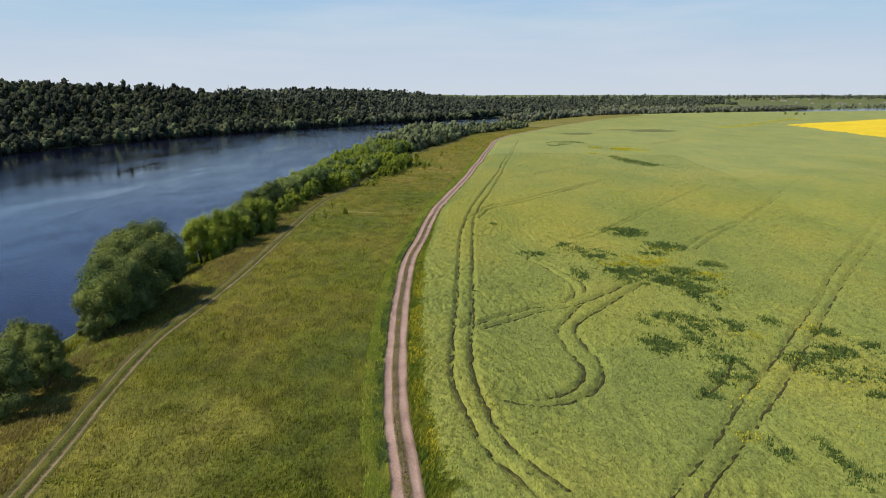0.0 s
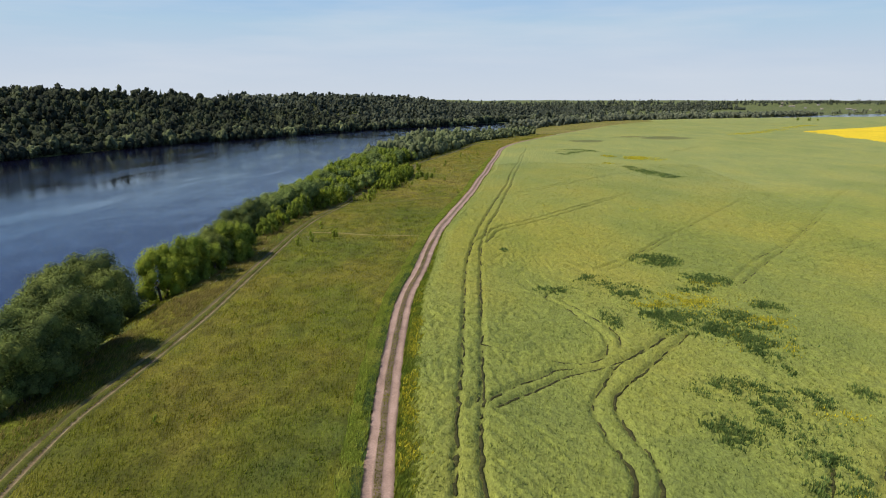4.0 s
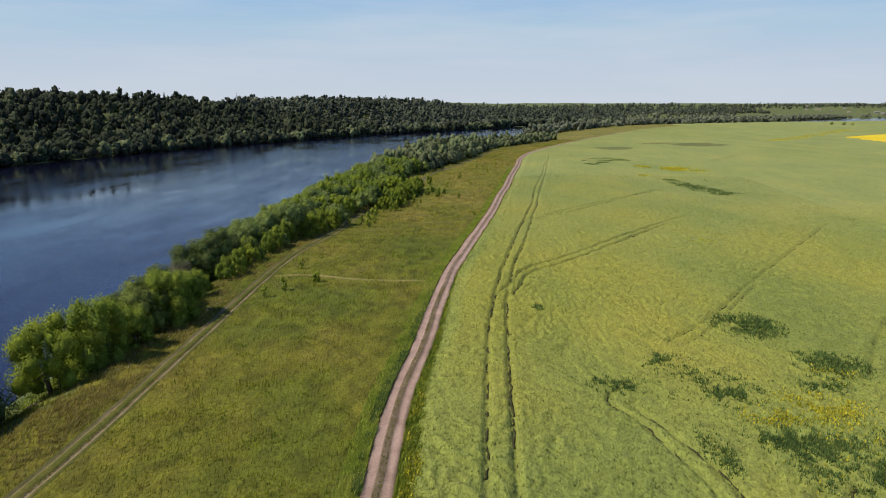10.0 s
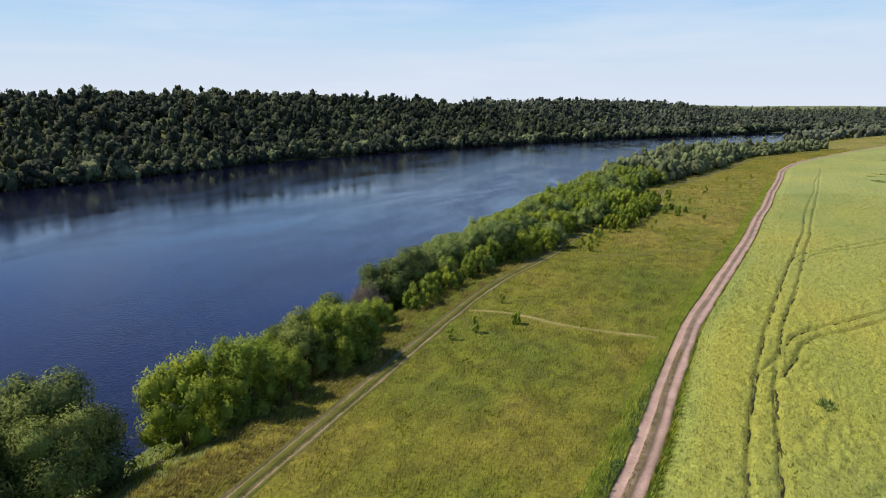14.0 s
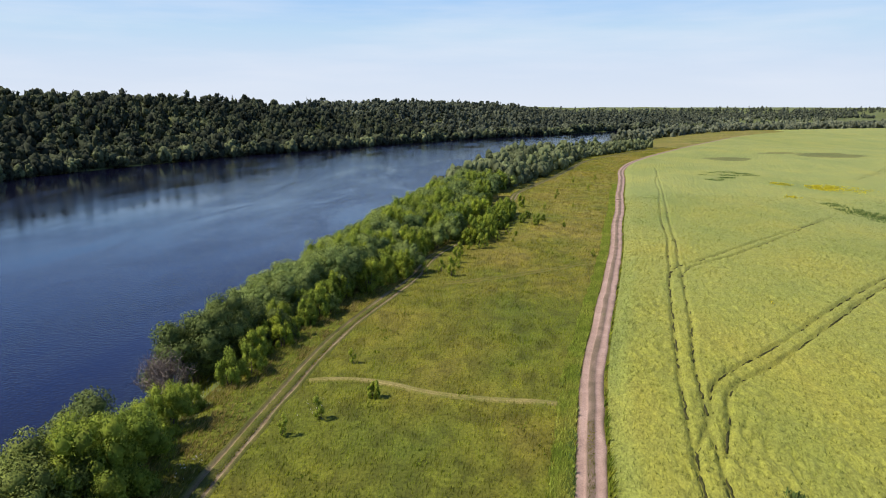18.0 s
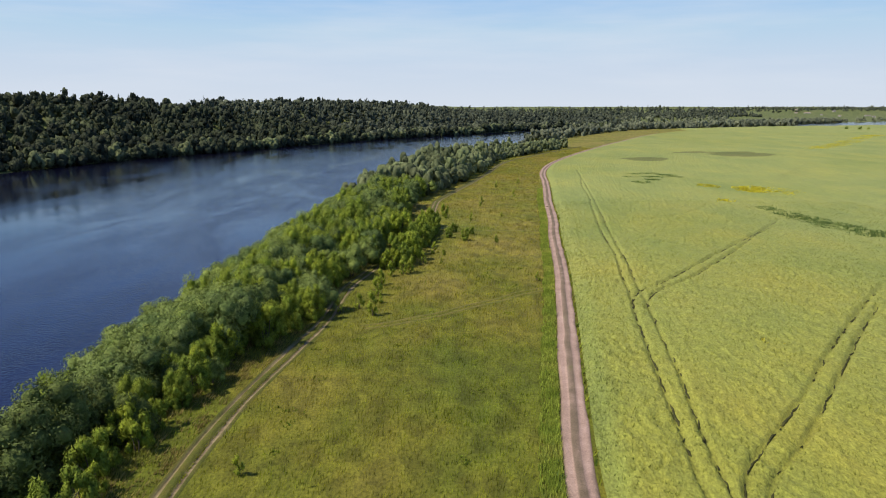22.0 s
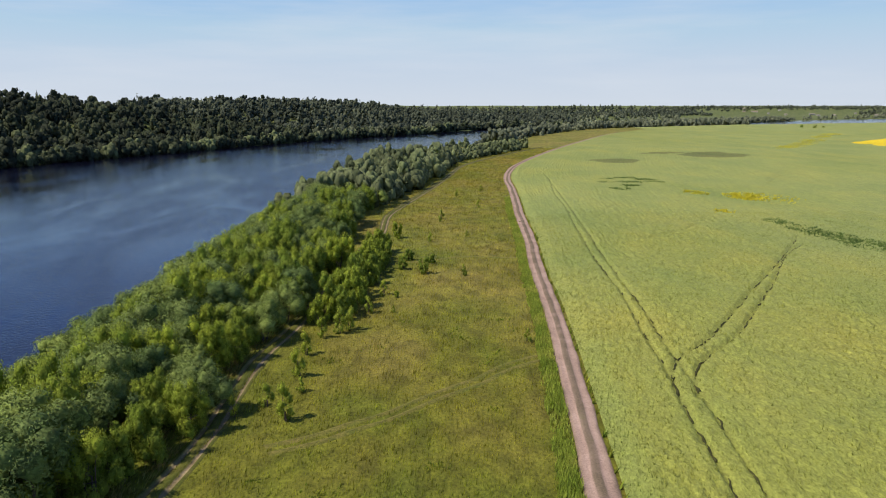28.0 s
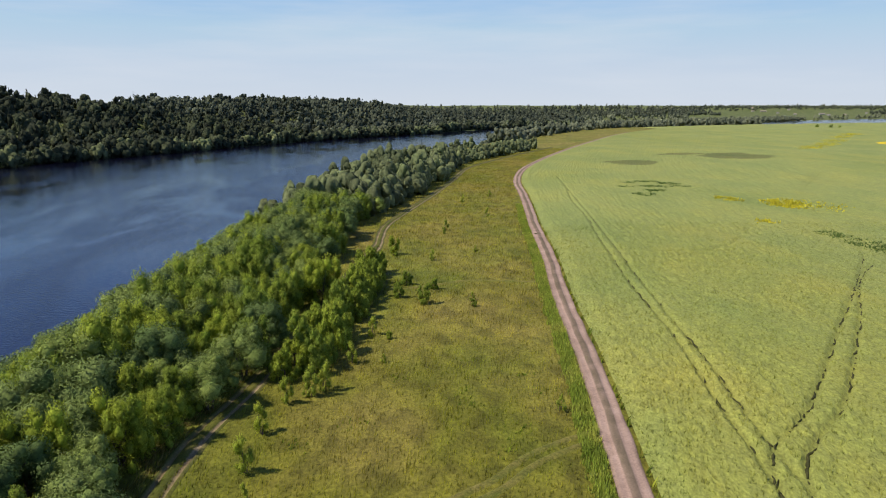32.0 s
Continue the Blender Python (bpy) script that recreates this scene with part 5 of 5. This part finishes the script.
# pale willow flats on the far bank round the bend
rim = resample(FAR_SHORE[8:15], 7.5)
x = np.concatenate([rim[:, 0] - d * 0.6 + rng.uniform(-3, 3, len(rim)) for d in (3, 11, 19, 28, 38)])
y = np.concatenate([rim[:, 1] + d * 0.8 + rng.uniform(-3, 3, len(rim)) for d in (3, 11, 19, 28, 38)])
n = len(x)
woods("willow_flats", x, y, land(x, y) - 0.8, np.zeros(n, int), rng.uniform(0.6, 1.05, n), rng.uniform(0.55, 1.0, n), 50, 1.3, "pale grey-green willows on the far river flats", HAZED_WOODS, 7)
# mixed woods on the slope
x, y, far = chosen(*scatter(-560, 60, 170, 1000, 9.0), 9, 190)
n = len(x)
tone = np.clip(rng.normal(0.10, 0.13, n) + 0.5 * (fbm(x / 30, y / 30, 99) - 0.5), 0, 0.8)
kind = np.where(rng.uniform(0, 1, n) < 0.55, 0, np.where(rng.uniform(0, 1, n) < 0.08, 3, 1))
size = (0.74 + 0.5 * rng.uniform(0, 1, n) ** 1.4) * np.where(kind == 3, 0.72, 1.0)
for name, some, leaves, spray, masses in (("slope_woods", far < 105, 290, 0.95, 7), ("crest_woods", far >= 105, 150, 1.2, 4)):
    woods(name, x[some], y[some], land(x[some], y[some]) - 0.8, kind[some], size[some], tone[some], leaves, spray,
          "dark mixed deciduous woods on the far slope", WOODS, masses)
x, y, far = chosen(*scatter(-560, 330, 1000, 1900, 11), 9, 260)
n = len(x)
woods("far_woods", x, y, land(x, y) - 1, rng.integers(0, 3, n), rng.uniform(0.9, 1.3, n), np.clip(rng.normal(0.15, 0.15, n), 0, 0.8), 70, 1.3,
      "dark distant woods beyond the river bend", HAZED_WOODS, 7)
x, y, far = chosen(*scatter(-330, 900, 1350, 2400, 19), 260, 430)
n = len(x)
woods("skyline_woods", x, y, land(x, y) - 1, rng.integers(0, 2, n), rng.uniform(0.8, 1.2, n), np.clip(rng.normal(0.15, 0.15, n), 0, 0.7), 30, 1.6, "distant woods along the skyline", HAZED_WOODS, 4)
x, y, far = chosen(*scatter(150, 2300, 1250, 3000, 24), 8, 700)
bearing = np.degrees(np.arctan2(x + 11, y - 186))
open_slope = (bearing > 24) & (bearing < 36) & (far > 60) & (far < 420)
keep = ~open_slope & (rng.uniform(0, 1, len(x)) < np.where(far < 70, 0.9, 0.7))
x, y, far = x[keep], y[keep], far[keep]
n = len(x)
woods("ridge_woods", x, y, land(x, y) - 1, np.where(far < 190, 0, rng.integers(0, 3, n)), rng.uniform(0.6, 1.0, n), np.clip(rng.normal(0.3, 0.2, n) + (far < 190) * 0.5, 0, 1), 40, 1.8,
      "distant tree belts and groves below the ridge", HAZED_WOODS, 6)


# willows on the near shore beyond the field
rim = resample(SHORE[11:16], 8.0)
x, y = np.concatenate([rim[:, 0] + d + rng.uniform(-3, 3, len(rim)) for d in (6, 15, 24)]), np.concatenate([rim[:, 1] - d * 0.7 + rng.uniform(-3, 3, len(rim)) for d in (6, 15, 24)])
keep = (x < 560) & (rng.uniform(0, 1, len(x)) < 0.85)
x, y = x[keep], y[keep]
n = len(x)
woods("shore_woods", x, y, land(x, y) - 1, np.zeros(n, int), rng.uniform(0.7, 1.15, n), rng.uniform(0.2, 0.8, n), 90, 1.1, "grey-green willows below the far rim of the field", HAZED_WOODS, 8)


# ---- houses on the far ridge ----
def house(x, y, long, deep, wall, turn):
    base = empty("house", (x, y, float(land(x, y)) - 0.5), "small distant pale house with a pitched roof", "house", "houses on the ridge")
    base.rotation_euler = (0, 0, turn)
    a, b, h, e = long / 2, deep / 2, wall, 0.5
    v = [(-a, -b, 0), (a, -b, 0), (a, b, 0), (-a, b, 0), (-a, -b, h), (a, -b, h), (a, b, h), (-a, b, h), (-a, 0, h + b * 0.8), (a, 0, h + b * 0.8)]
    me = bpy.data.meshes.new("wall")
    me.from_pydata(v, [], [(0, 1, 5, 4), (1, 2, 6, 9, 5), (2, 3, 7, 6), (3, 0, 4, 8, 7)])
    me.materials.append(PLASTER)
    part("wall", me, base)
    k = h - e * 0.8
    lo = [(-a - e, -b - e, k), (a + e, -b - e, k), (a + e, 0, h + b * 0.8), (-a - e, 0, h + b * 0.8), (a + e, b + e, k), (-a - e, b + e, k)]
    up = [(p, q, w + 0.3) for p, q, w in lo]
    me = bpy.data.meshes.new("roof")
    me.from_pydata(lo + up, [], [(6, 7, 8, 9), (9, 8, 10, 11), (3, 2, 1, 0), (5, 4, 2, 3), (0, 1, 7, 6), (4, 5, 11, 10), (1, 2, 8, 7), (2, 4, 10, 8), (0, 6, 9, 3), (3, 9, 11, 5)])
    me.materials.append(ROOFING)
    part("roof", me, base)
    for w in np.arange(-a + 1.5, a - 1, 3.4):
        s = [(w, -b - 0.03, 1.2), (w + 1.2, -b - 0.03, 1.2), (w + 1.2, -b - 0.03, 2.6), (w, -b - 0.03, 2.6)]
        s += [(p, q - 0.06, o) for p, q, o in s]
        me = bpy.data.meshes.new("window")
        me.from_pydata(s, [], [(4, 5, 6, 7), (0, 4, 7, 3), (1, 2, 6, 5), (3, 7, 6, 2), (0, 1, 5, 4)])
        me.materials.append(CORE)
        part("window", me, base)
    return base


for k in range(18):
    bearing = radians(20 + 20 * rng.uniform() ** 0.8)
    far = rng.uniform(2300, 2560)
    house(-11 + far * math.sin(bearing), 186 + far * math.cos(bearing), rng.uniform(6, 9) if k % 9 else 18, rng.uniform(5, 6), rng.uniform(2.2, 3.0), rng.uniform(-0.6, 0.2))
